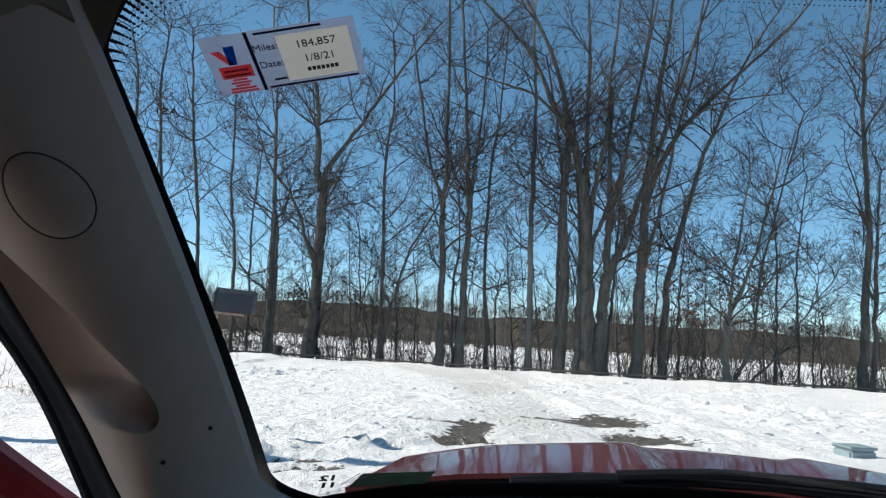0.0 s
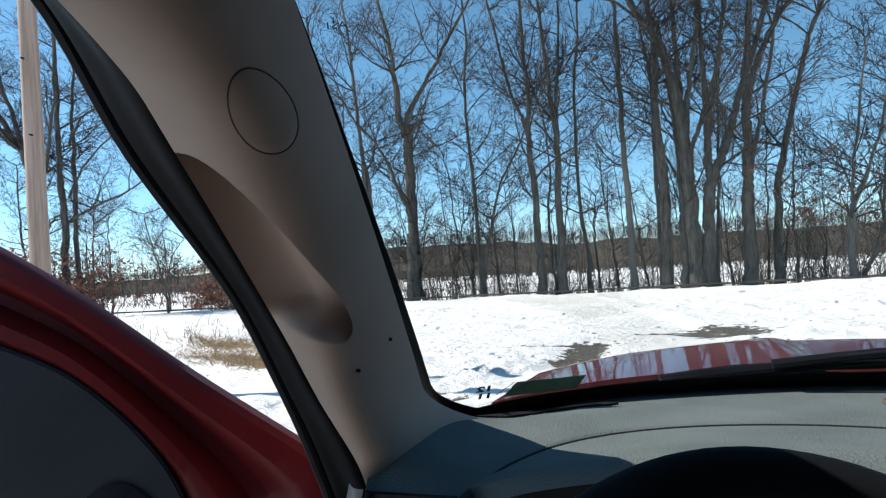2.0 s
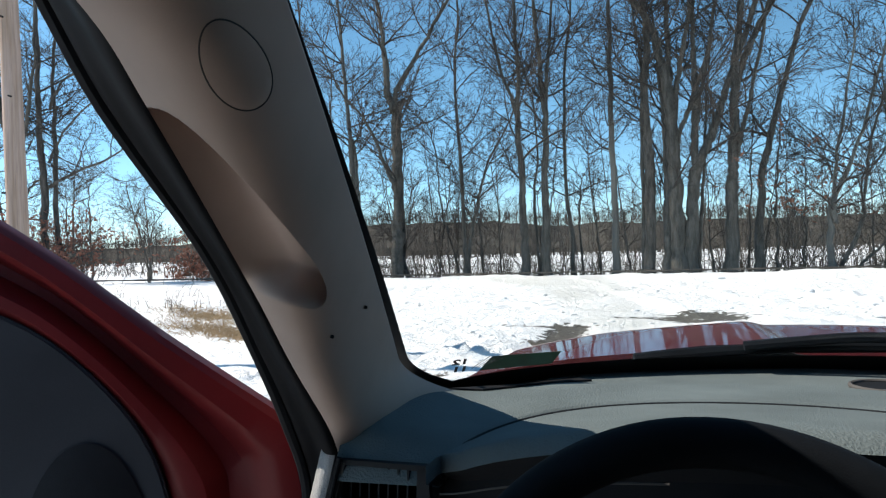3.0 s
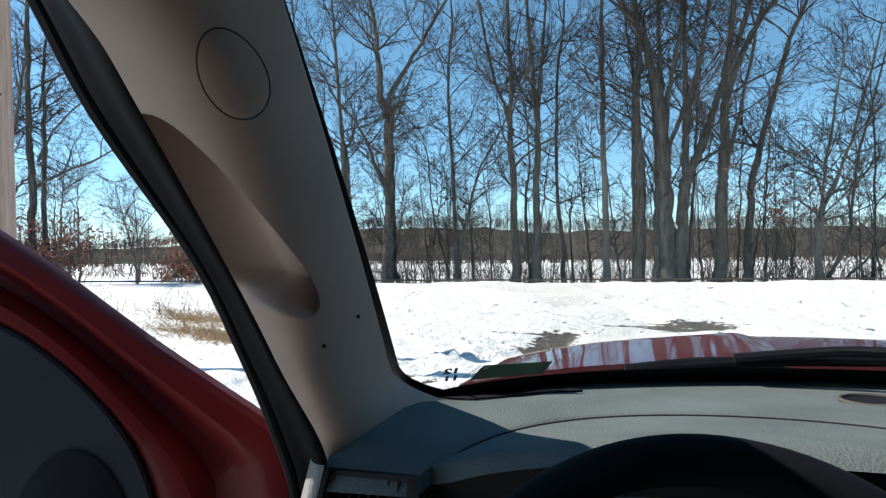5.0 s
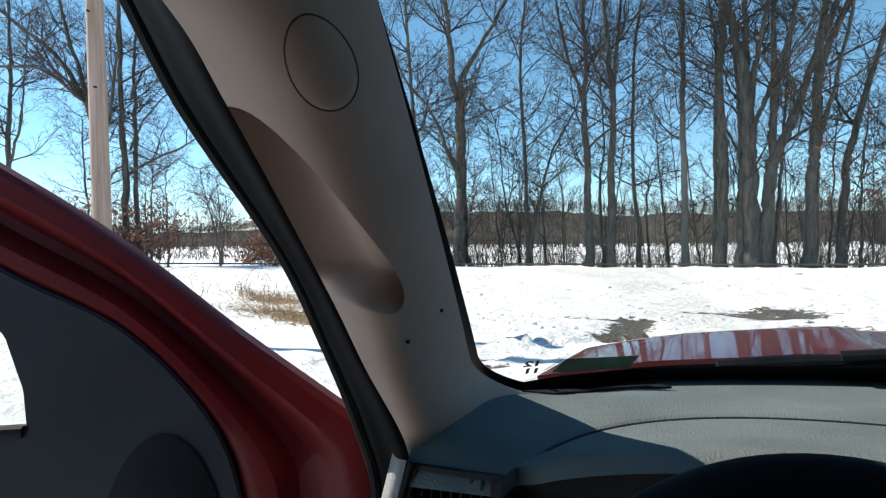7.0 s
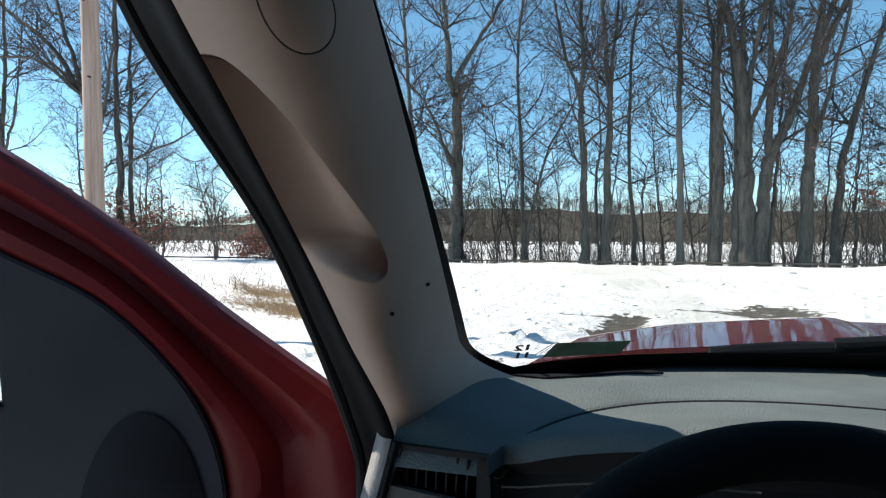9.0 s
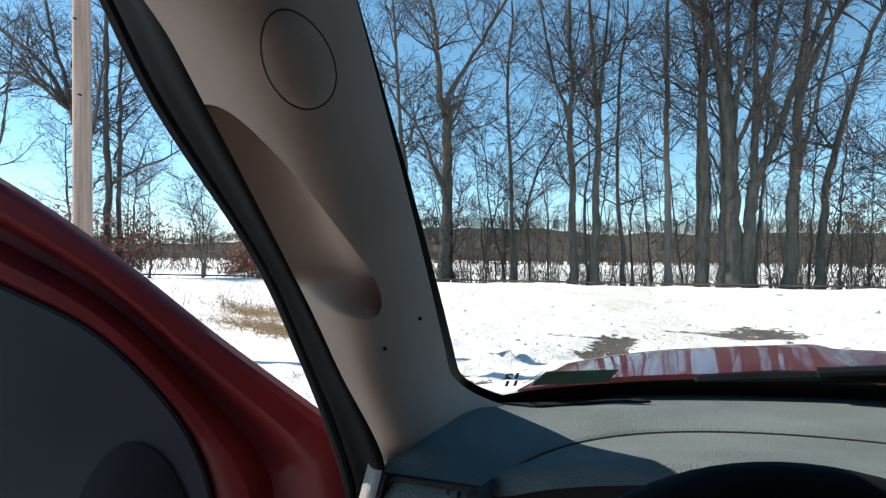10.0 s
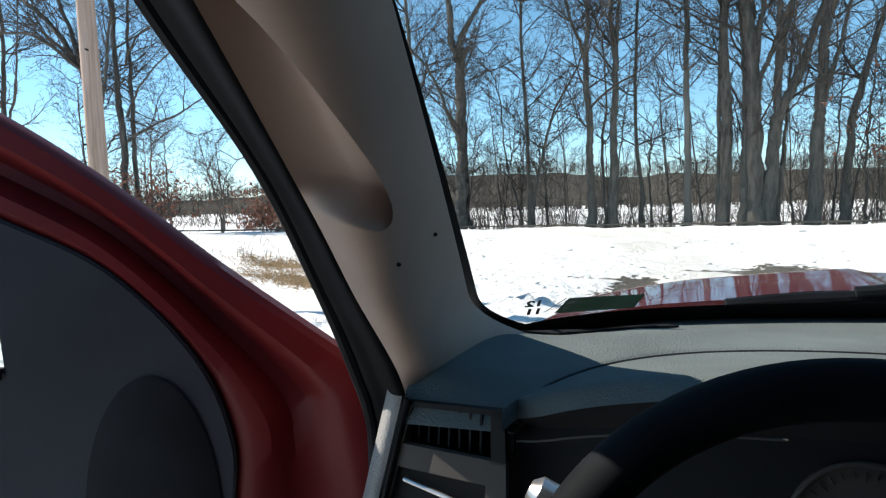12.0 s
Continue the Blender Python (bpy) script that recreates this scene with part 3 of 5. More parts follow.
tree(27.3, [([(8.7, 0), (8.65, 2.0), (9.1, 3.4), (9.64, 4.6), (10.57, 7.7), (11.05, 9.9)], 0.20, 0.04, 15), ([(8.75, 1.8), (8.9, 4.1), (9.6, 9.1)], 0.13, 0.04, 12)], BARK_P, "pale-barked bare tree with two slim stems")
tree(27.6, [([(8.95, 0), (9.73, 1.8), (10.08, 4.2), (10.92, 7.8), (11.89, 11.5)], 0.12, 0.04, 15), ([(9.6, 0), (10.6, 1.1), (11.2, 2.2), (12.8, 4.4)], 0.09, 0.03, 9)], BARK, "leaning bare young tree at the roadside")
tree(27.5, [([(14.0, 0), (14.19, 3.0), (14.42, 6.7), (14.36, 11.5), (14.57, 15.3), (14.9, 18)], 0.26, 0.06, 20), ([(14.35, 0), (14.6, 4.4), (14.93, 9.1)], 0.16, 0.05, 12)], BARK, "tall bare tree with a twin stem in snow")
tree(29.5, [([(12.4, 0), (12.3, 5), (12.8, 9)], 0.09, 0.03, 12)], BARK, SLIM)
tree(29.0, [([(11.2, 0), (11.4, 4), (11.3, 8.5)], 0.10, 0.03, 12)], BARK_B, SLIM)
tree(28.5, [([(17.2, 0), (17.4, 6), (17.2, 13)], 0.2, 0.05, 14)], BARK_B, OLD)
tree(28.5, [([(20.0, 0), (20.4, 7), (20.2, 14)], 0.2, 0.05, 12)], BARK, OLD)
# trees past the pole
FAR = "bare trees in the yard corner"
tree(25.9, [([(-26.4, 0), (-26.45, 5.0), (-26.5, 9.4), (-26.55, 12.9), (-26.8, 20.2)], 0.31, 0.08, 20), ([(-26.45, 5.2), (-27.1, 4.9), (-27.9, 3.9), (-28.5, 3.7)], 0.10, 0.03, 4)], BARK_B, "bare dark tree beside brown-leaved brush", group=FAR)
tree(26.1, [([(-26.0, 0), (-26.15, 5.6), (-26.24, 8.5), (-26.0, 12.0), (-25.4, 16)], 0.21, 0.06, 16), ([(-26.2, 4.8), (-24.87, 5.4), (-22.73, 6.1), (-20.8, 6.9)], 0.13, 0.03, 10),
            ([(-26.2, 6.0), (-25.18, 7.4), (-23.36, 8.6), (-22.2, 9.2)], 0.10, 0.03, 8), ([(-26.2, 8.6), (-25.28, 9.9), (-24.0, 10.6), (-22.6, 11.8)], 0.10, 0.03, 8)], BARK_B, "bare dark tree with long low limbs", group=FAR)
tree(25.1, [([(-27.2, 0), (-27.4, 3.5), (-27.67, 7.0), (-28.12, 8.2), (-30.41, 11.2), (-33.17, 13.1), (-36, 15.5)], 0.40, 0.08, 17), ([(-27.8, 7.5), (-28.52, 9.7), (-29.74, 13.3), (-30.5, 17.5)], 0.24, 0.06, 14), ([(-27.5, 5.2), (-26.75, 6.7), (-26.1, 9.7), (-25.79, 11.7), (-25.6, 15)], 0.17, 0.05, 11),
            ([(-28.4, 8.6), (-31.0, 10.4), (-34.5, 10.9), (-38.0, 12.5)], 0.15, 0.04, 12)], BARK, "bare tree with limbs spreading low", group=FAR)
tree(26.7, [([(-36.1, 0), (-35.97, 7.2), (-35.87, 12.0), (-35.8, 18.6)], 0.26, 0.08, 18), ([(-35.95, 5.6), (-35.07, 7.4), (-34.28, 10.9), (-33.6, 14)], 0.14, 0.04, 11)], BARK, "bare grey tree at the field edge", group=FAR)
tree(34.0, [([(-27.0, 0), (-27.2, 1.2), (-27.62, 2.9), (-28.43, 5.9)], 0.13, 0.03, 9), ([(-27.1, 1.3), (-26.54, 2.9), (-25.7, 4.2)], 0.08, 0.025, 6)], BARK, "bare young tree at the field edge", group=FAR)
tree(32.0, [([(-29.34, 0), (-29.2, 5.8)], 0.10, 0.03, 9)], BARK, "bare young tree at the field edge", group=FAR)
tree(36.0, [([(-34.5, 0), (-34.5, 7)], 0.13, 0.04, 14)], BARK, "bare young tree at the field edge", group=FAR)
tree(30.0, [([(-33.5, 0), (-34.0, 9)], 0.13, 0.04, 14)], BARK, "bare young tree at the field edge", group=FAR)
tree(40.0, [([(-31.5, 0), (-31.7, 6)], 0.12, 0.03, 12)], BARK, "bare young tree at the field edge", group=FAR)
tree(44.0, [([(-42.5, 0), (-42.4, 7.5)], 0.14, 0.03, 14)], BARK, "bare young tree at the field edge", group=FAR)


def saplings():
    """Young stems between the big trees: each a tree of its own."""
    for k in range(40):
        x, y = rng.uniform(-13, 18), rng.uniform(28.5, 36)
        h = rng.uniform(3.0, 8.5)
        lean = rng.normal(0, 0.09)
        tree(y, [([(x, 0), (x + lean * h * 0.5, h * 0.5), (x + lean * h, h)], rng.uniform(0.035, 0.075), 0.018, 9)], BARK_B, "thin bare sapling in the snowy ditch", group="saplings", first=0.15)


saplings()


def thicket(name, label, spots, count, tall, mat, leaves=0, spread=1.0, thick=0.009, bare_below=0.0):
    """Brush: many thin canes that fork, with dead leaves where they hang on."""
    wood, leafage = Wood(), Wood()
    for k in range(count):
        cx, cy, w, dep = spots[k % len(spots)]
        x, y = cx + rng.normal(0, w), cy + rng.normal(0, dep)
        p = np.array([x, y, height(x, y) - 0.04])
        h = tall * rng.uniform(0.45, 1.1)
        d = np.array([rng.normal(0, 0.3 * spread), rng.normal(0, 0.3 * spread), 1.0])
        pts = [p]
        for s in range(4):
            d = d + rng.normal(0, 0.16, 3)
            d /= np.linalg.norm(d)
            pts.append(pts[-1] + d * h / 4)
        wood.bar(pts, np.linspace(thick * 1.6, thick * 0.5, 5), 3)
        for f in range(5):
            i = int(rng.integers(1, 4))
            a = rng.normal(0, 1, 3)
            a[2] = abs(a[2]) * 0.7
            a /= np.linalg.norm(a)
            q = pts[i] + a * h * 0.16
            e = q + (a + rng.normal(0, 0.4, 3)) * h * 0.13
            wood.bar([pts[i], q, e], [thick * 0.7, thick * 0.5, thick * 0.35], 3)
            for m in range(leaves if q[2] - p[2] > bare_below else 0):
                g = q + (e - q) * rng.uniform(0, 1) + rng.normal(0, 0.05, 3)
                leafage.leaf(g, rng.normal(0, 0.045, 3), rng.normal(0, 0.075, 3))
    t = thing(name, label, "brush", kind="stuff")
    a = new("canes", wood.mesh("canes", mat))
    a.parent = t
    if leaves:
        b = new("leaves", leafage.mesh("leaves", LEAF))
        b.parent = t


thicket("roadside_brush", "low brown brush tangled at the trees' feet in snow", [(x, 28.6 + (k % 3) * 0.9, 1.0, 0.5) for k, x in enumerate(np.arange(-14, 20, 1.1))], 650, 1.4, BRUSH)
thicket("tall_brush", "tall thin brown brush behind the roadside trees", [(x, 31 + (k % 3), 1.3, 1.0) for k, x in enumerate(np.arange(-16, 24, 1.7))], 800, 3.4, BRUSH, thick=0.013)
thicket("brown_leaved_bush", "bush with clinging rust-brown leaves in snow", [(7.5, 28.8, 0.6, 0.5), (8.5, 29.3, 0.7, 0.5)], 46, 6.4, BARK_B, leaves=6, bare_below=2.6)
thicket("brown_leaved_bush", "bush with clinging rust-brown leaves by the pole", [(-27.2, 25.0, 1.1, 0.6), (-25.2, 25.8, 1.0, 0.6), (-29.2, 26.0, 1.1, 0.7)], 150, 4.2, BARK_B, leaves=8)
thicket("brown_leaved_bush", "bush with clinging rust-brown leaves at the field edge", [(-21.5, 30.4, 1.0, 0.6), (-19.0, 31.0, 1.1, 0.6)], 130, 3.3, BARK_B, leaves=6)
thicket("dry_weeds", "sparse dry weeds standing in the snow", [(-12, 15, 2.2, 1.2), (-9.6, 13.2, 1.2, 0.8), (-13, 19, 2.5, 1.5), (-19, 25, 3.5, 2)], 70, 0.55, BRUSH, thick=0.006)
thicket("field_hedge", "dark brown hedgerow across the snowy field", [(x, 95 + 4 * math.sin(x * 0.1), 2.4, 1.0) for x in np.arange(-130, 70, 4.0)], 900, 2.4, BRUSH, thick=0.05)
thicket("field_brush", "brown brush at the edge of the snowy field", [(x, 50 + 3 * math.sin(x), 1.8, 1.0) for x in np.arange(-75, -18, 2.6)], 420, 2.2, BRUSH, thick=0.022)


def grass(spots, count):
    """A matted patch of dry grass that pokes through the snow."""
    wood = Wood()
    for k in range(count):
        cx, cy, w, dep, turn = spots[k % len(spots)]
        a, b = rng.normal(0, w * 0.6), rng.normal(0, dep * 0.8)
        x, y = cx + a * math.cos(turn) - b * math.sin(turn), cy + a * math.sin(turn) + b * math.cos(turn)
        p = np.array([x, y, height(x, y) - 0.02])
        d = np.array([rng.normal(0, 0.8), rng.normal(0, 0.8), 0.7])
        d /= np.linalg.norm(d)
        n = rng.uniform(0.10, 0.30)
        wood.bar([p, p + d * n * 0.6, p + d * n + np.array([0, 0, -0.25 * n])], [0.006, 0.005, 0.003], 3)
    t = thing("dry_grass", "matted straw-coloured dry grass through thin snow", "grass", kind="stuff")
    g = new("blades", wood.mesh("blades", STRAW))
    g.parent = t


grass(WEEDY, 2600)


def clods(count):
    """Kicked-up lumps of crusted snow lying about the yard."""
    ball = bmesh.new()
    bmesh.ops.create_icosphere(ball, subdivisions=1, radius=1)
    bv = np.array([v.co[:] for v in ball.verts])
    bf = np.array([[v.index for v in f.verts] for f in ball.faces])
    ball.free()
    vs, fs = [], []
    for k in range(count):
        if k % 3 == 0:
            x, y = rng.uniform(-9, 8), rng.uniform(5, 22)
        else:
            cx, cy, sx, sy = ((-2.6, 7.6, 1.4, 0.9), (-1.2, 10.5, 1.6, 1.4), (4.6, 13.5, 1.8, 1.2), (2.2, 11.0, 1.5, 0.9), (-5.5, 14, 2.5, 2.5), (-7.6, 17.4, 1.3, 0.7))[k % 6]
            x, y = rng.normal(cx, sx), rng.normal(cy, sy)
        if y < 4:
            continue
        r = rng.lognormal(-3.7, 0.5)
        if bare(x, y) > 0.3:
            continue
        v = bv * (1 + rng.normal(0, 0.22, (len(bv), 1))) * np.array([r * rng.uniform(0.8, 1.6), r * rng.uniform(0.8, 1.5), r * rng.uniform(0.3, 0.55)])
        a = rng.uniform(0, math.tau)
        c, s = math.cos(a), math.sin(a)
        v = v @ np.array([[c, s, 0], [-s, c, 0], [0, 0, 1]]) + np.array([x, y, height(x, y) + r * 0.12])
        fs.append(bf + len(vs) * len(bv))
        vs.append(v)
    me = bpy.data.meshes.new("clods")
    me.from_pydata(np.concatenate(vs).tolist(), [], np.concatenate(fs).tolist())
    me.materials.append(SNOW)
    me.polygons.foreach_set("use_smooth", [True] * len(me.polygons))
    tagged(new("snow_clods", me), "scattered lumps of crusted snow on the yard", "snow", kind="stuff")


clods(600)


def far_woods():
    """The wooded rise behind the field, with its ragged line of bare crowns."""
    def ridge(x):
        return 8.2 + 2.2 * wobble(x, 0, 0.014, 2) + 0.9 * wobble(x, 0, 0.07, 5) - 0.012 * max(0, x - 9) ** 1.1 - 0.028 * max(0, -x - 45)
    def lie(x, v):
        return -0.75 + max(ridge(x), 2.5) * math.sin(v * math.pi / 2) ** 0.7
    bm = bmesh.new()
    grid(bm, lambda u, v: (-300 + 600 * u, 122 + 30 * v + 3 * wobble(u * 60, v, 1.0), lie(-300 + 600 * u, v) - 0.6 - 1.1 * v + 0.9 * wobble(u * 90, v * 5, 1.0, 3) * v), 240, 14, flip=True)
    part("wooded_hill", bm, WOODS, label="brown bare wooded hill behind a snowy field")
    bpy.data.objects["wooded_hill"]["kind"] = "structure"
    wood = Wood()
    for k in range(7000):
        x, v = rng.uniform(-230, 150), rng.uniform(0, 1) ** 0.7
        p = np.array([x, 121 + 30 * v, lie(x, v) - 0.9])
        h = rng.uniform(0.9, 2.9)
        wood.bar([p, p + [rng.normal(0, 0.25), 0, h]], [0.045, 0.016], 3)
        for f in range(4):
            a = p + np.array([0, 0, h * rng.uniform(0.3, 0.9)])
            wood.bar([a, a + np.array([rng.normal(0, 0.5), rng.normal(0, 0.3), rng.uniform(0.3, 1.0)])], [0.024, 0.012], 3)
    t = thing("far_trees", "distant bare woods on the hill", "woods", kind="stuff")
    w = new("crowns", wood.mesh("crowns", WOODS))
    w.parent = t


far_woods()


def woods_edge(count):
    """Bare trees crowded along the far side of the field, too many to tell apart."""
    def sprig(k):
        w = Wood()
        a = radians(rng.uniform(15, 70))
        grow(w, np.zeros(3), np.array([math.sin(a), 0, math.cos(a)]), 2.7, 0.024, 3, 0.06)
        return np.concatenate(w.v), np.concatenate(w.f)
    sprigs, wood = [sprig(k) for k in range(14)], Wood()
    for k in range(count):
        x, y = rng.uniform(-170, 125), rng.uniform(84, 122)
        h, lean = rng.uniform(4.5, 10.5), rng.normal(0, 0.05)
        p = np.array([x, y, height(x, y) - 0.1])
        pts = np.array([p + np.array([lean * h * f + 0.1 * rng.normal(), 0, h * f]) for f in np.linspace(0, 1, 6)])
        wood.bar(pts, np.linspace(0.11, 0.02, 6), 4)
        for m in range(int(h * 2.0)):
            f = rng.uniform(0.18, 1.0)
            v, fc = sprigs[int(rng.integers(len(sprigs)))]
            a, z = rng.uniform(0, math.tau), rng.uniform(0.6, 1.1) * (1.25 - 0.55 * f)
            c, s = math.cos(a), math.sin(a)
            wood.v.append(v @ np.array([[c, s, 0], [-s, c, 0], [0, 0, 1]]) * z + p + np.array([lean * h * f, 0, h * f]))
            wood.f.append(fc + wood.n)
            wood.n += len(v)
    t = thing("woods_edge", "bare grey trees crowded along the far edge of a snowy field", "woods", kind="stuff")
    w = new("branches", wood.mesh("branches", TWIG))
    w.parent = t


woods_edge(260)


# ---- roadside things ----
def utility_pole():
    t = thing("utility_pole", "weathered round wooden utility pole in snow", "utility pole")
    x, y = -7.42, 6.58
    bm = bmesh.new()
    n = 24
    pts = [(x - 0.012 * (0.5 * k - 2.3), y, -0.3 + 0.5 * k) for k in range(22)]
    tube(bm, pts, [0.128 - 0.0020 * k for k in range(22)], n)
    part("pole", bm, POLEWOOD, t)
    for z, s in ((3.4, 0.09), (2.2, -0.06), (4.4, 0.02)):
        bm = bmesh.new()
        xx = x - 0.012 * (z - 2)
        tube(bm, [(xx + s, y - 0.10, z), (xx + s * 1.1, y - 0.15, z)], 0.012, 8)
        part("bolt", bm, RUBBER, t)


utility_pole()


def mailbox():
    t = thing("mailbox", "black domed metal mailbox with a grey door on a post", "mailbox")
    m = pose(-3.70, 7.70, 1.52, 0, 3, 6)
    bm = bmesh.new()
    prof = [(0.10, 0.0), (0.10, 0.20)] + [(0.10 * math.cos(a), 0.20 + 0.10 * math.sin(a)) for a in np.linspace(0.2, math.pi - 0.2, 9)] + [(-0.10, 0.20), (-0.10, 0.0)]
    slab(bm, prof, lambda a, b, d: m @ Vector((d, a, b)), -0.22, 0.24, 0.006)
    part("shell", bm, MAILBOX, t)
    bm = bmesh.new()
    slab(bm, [(a * 1.04, b * 1.02) for a, b in prof], lambda a, b, d: m @ Vector((d, a, b)), -0.245, -0.222, 0.004)
    door = part("door", bm, MAILFACE, t, "grey mailbox door")
    bm = bmesh.new()
    box(bm, (-0.265, -0.015, 0.26), (-0.246, 0.015, 0.28), 0.003, m)
    part("latch", bm, MAILFACE, door)
    bm = bmesh.new()
    box(bm, (-0.30, -0.05, -0.03), (0.12, 0.05, -0.002), 0.004, m)
    part("arm", bm, POLEWOOD, t)
    bm = bmesh.new()
    tube(bm, [m @ Vector((-0.24, 0, -0.04)), (-3.96, 7.68, 0.8), (-3.96, 7.68, -0.2)], 0.045, 10)
    part("post", bm, POLEWOOD, t)


mailbox()


def crate():
    t = thing("storage_bin", "pale blue plastic bin half buried in snow", "bin")
    m = pose(4.72, 9.9, -0.25, 0, 0, 14)
    bm = bmesh.new()
    vs = bmesh.ops.create_cube(bm, size=1)["verts"]
    for v in vs:
        k = 0.92 if v.co.z < 0 else 1.0
        v.co = m @ Vector((v.co.x * 0.42 * k, v.co.y * 0.36 * k, 0.12 + v.co.z * 0.44))
    bmesh.ops.bevel(bm, geom=bm.edges[:], offset=0.03, segments=3, affect="EDGES")
    part("tub", bm, CRATE, t)
    bm = bmesh.new()
    box(bm, (-0.225, -0.195, 0.345), (0.225, 0.195, 0.385), 0.018, m)
    part("lid", bm, CRATE, t)


crate()


def stump():
    t = thing("tree_stump", "short dark cut stump standing in snow", "stump")
    bm = bmesh.new()
    z = height(-10.3, 27.4)
    tube(bm, [(-10.3, 27.4, z - 0.1), (-10.3, 27.4, z + 0.3), (-10.28, 27.4, z + 0.62)], [0.24, 0.20, 0.19], 12)
    part("wood", bm, BARK_B, t)


stump()


def road():
    """A strip of wet road in front of the trees, seen on edge over the snow bank."""
    bm = bmesh.new()
    grid(bm, lambda u, v: (-60 + 120 * u, 25.6 + 0.22 * v + 0.12 * wobble(u * 120, 0, 0.25), 0.20 + 0.02 * wobble(u * 120, v, 0.8) - 0.03 * v), 240, 2)
    solid(bm, 0.05)
    part("road_edge", bm, BRUSH, label="thin brown thawed road edge above the snow bank")
    bpy.data.objects["road_edge"]["kind"] = "structure"


road()


# ---- the car ----
car = thing("car", "red car with its driver's door open, seen from inside", "car")
XC = 0.13                              # the car's middle


def shield(u, v):
    """The windshield's inner face: u from the driver's edge (0) to the far edge (1), v from the cowl up."""
    a = 2 * u - 1
    bow = 1 - a * a
    half = 0.79 - 0.13 * v
    arch = 4 * v * (1 - v) * 0.012
    return Vector((XC + a * half, 1.08 - 0.78 * v + (0.26 - 0.12 * v) * bow + arch * 0.5, 1.14 + 0.48 * v + 0.03 * bow * v + arch))


def shield_pose(u, v, off=-0.004):
    """A pose on the glass: x to the right, y up the glass, z towards the cabin."""
    p, e = shield(u, v), 0.004
    x = (shield(u + e, v) - shield(u - e, v)).normalized()
    y = (shield(u, v + e) - shield(u, v - e)).normalized()
    z = x.cross(y).normalized()
    y = z.cross(x)
    m = Matrix((x, y, z)).transposed().to_4x4()
    m.translation = p + z * -off
    return m


def top_edge(u):
    """Where the headliner cuts the glass: level, with a rounded corner at each end."""
    e = min(u, 1 - u)
    return 1.045 + 0.030 * min(1, max(e, 0) / 0.10) - 0.09 * math.exp(-max(e, 0) / 0.025)


def windshield():
    bm = bmesh.new()
    grid(bm, lambda u, v: shield(u, -0.13 + 1.20 * v), 40, 24)
    glass = part("windshield", bm, GLASS, car, "clear curved windshield glass")
    glass.visible_shadow = False
    # black band round the glass: driver's side, top and the wide foot
    def band(fn, nu, nv):
        b = bmesh.new()
        grid(b, fn, nu, nv)
        return b
    inset = Vector((0, -0.002, -0.003))
    corner = lambda v: 0.004 + 0.075 * min(1, max(0, 1 - (v + 0.08) / 0.20)) ** 2.2
    part("frit_side", band(lambda u, v: shield(-0.04 + (corner(-0.13 + 1.13 * v) + 0.04) * u, -0.13 + 1.13 * v) + inset, 3, 80), FRIT, glass, "black ceramic edge of the glass")
    part("frit_top", band(lambda u, v: shield(u, top_edge(u) - 0.012 + 0.035 * v) + inset, 160, 3), FRIT, glass, "black ceramic edge of the glass")
    foot = lambda u: -0.07 + 0.086 * (1 - math.exp(-u / 0.07)) + 0.10 * max(0, 1 - u / 0.035) ** 2
    part("frit_foot", band(lambda u, v: shield(u, -0.13 + (foot(u) + 0.13) * v) + inset, 160, 3), FRIT, glass, "black ceramic edge of the glass")
    dots = bmesh.new()
    for k in range(190):
        for r in range(7):
            u = 0.004 + k * 0.0026 + (r % 2) * 0.0013
            v = top_edge(u) - 0.013 - r * 0.0044
            if u < corner(v) - 0.004:
                continue
            m = shield_pose(u, v, -0.003)
            s = 0.0018 * (1 - r / 9)
            vs = [dots.verts.new(m @ Vector((s * math.cos(i * math.tau / 6), s * math.sin(i * math.tau / 6), 0))) for i in range(6)]
            dots.faces.new(vs)
    for k in range(70):
        for r in range(5):
            u = 0.004 + k * 0.0016 + (r % 2) * 0.0008
            m = shield_pose(u, foot(u) + 0.003 + r * 0.0034, -0.003)
            s = 0.0011 * (1 - r / 7)
            vs = [dots.verts.new(m @ Vector((s * math.cos(i * math.tau / 5), s * math.sin(i * math.tau / 5), 0))) for i in range(5)]
            dots.faces.new(vs)
    part("frit_dots", dots, FRIT, glass, "fading black dots at the edge of the glass")
    letters("etching", "AS1", 0.009, shield_pose(0.0184, 0.9035), INK, glass, mirror=True, stretch=1.15)
    bm = bmesh.new()
    mm = shield_pose(0.0184, 0.9035)
    for a in (-0.0013,):
        slab(bm, [(a - 0.0004, 0.002), (a + 0.0004, 0.002), (a + 0.0004, 0.008), (a - 0.0004, 0.008)], lambda p, q, d: mm @ Vector((p, q, d)), 0, 0.0003)
    part("etched_arrow", bm, INK, glass)


windshield()

# ---- windshield pillar ----
EDGE_L = [(-0.668, 0.775, 1.06), (-0.660, 0.72, 1.14), (-0.660, 0.615, 1.25), (-0.660, 0.535, 1.341), (-0.640, 0.363, 1.486), (-0.618, 0.268, 1.536), (-0.59, 0.09, 1.59), (-0.57, -0.10, 1.635)]
EDGE_V = [-0.12, 0.01, 0.2, 0.36, 0.66, 0.83, 0.98, 1.02]


SEAT_EYE = Vector((-0.34, -0.03, 1.39))      # the driver's head, which the cover is shaped to face


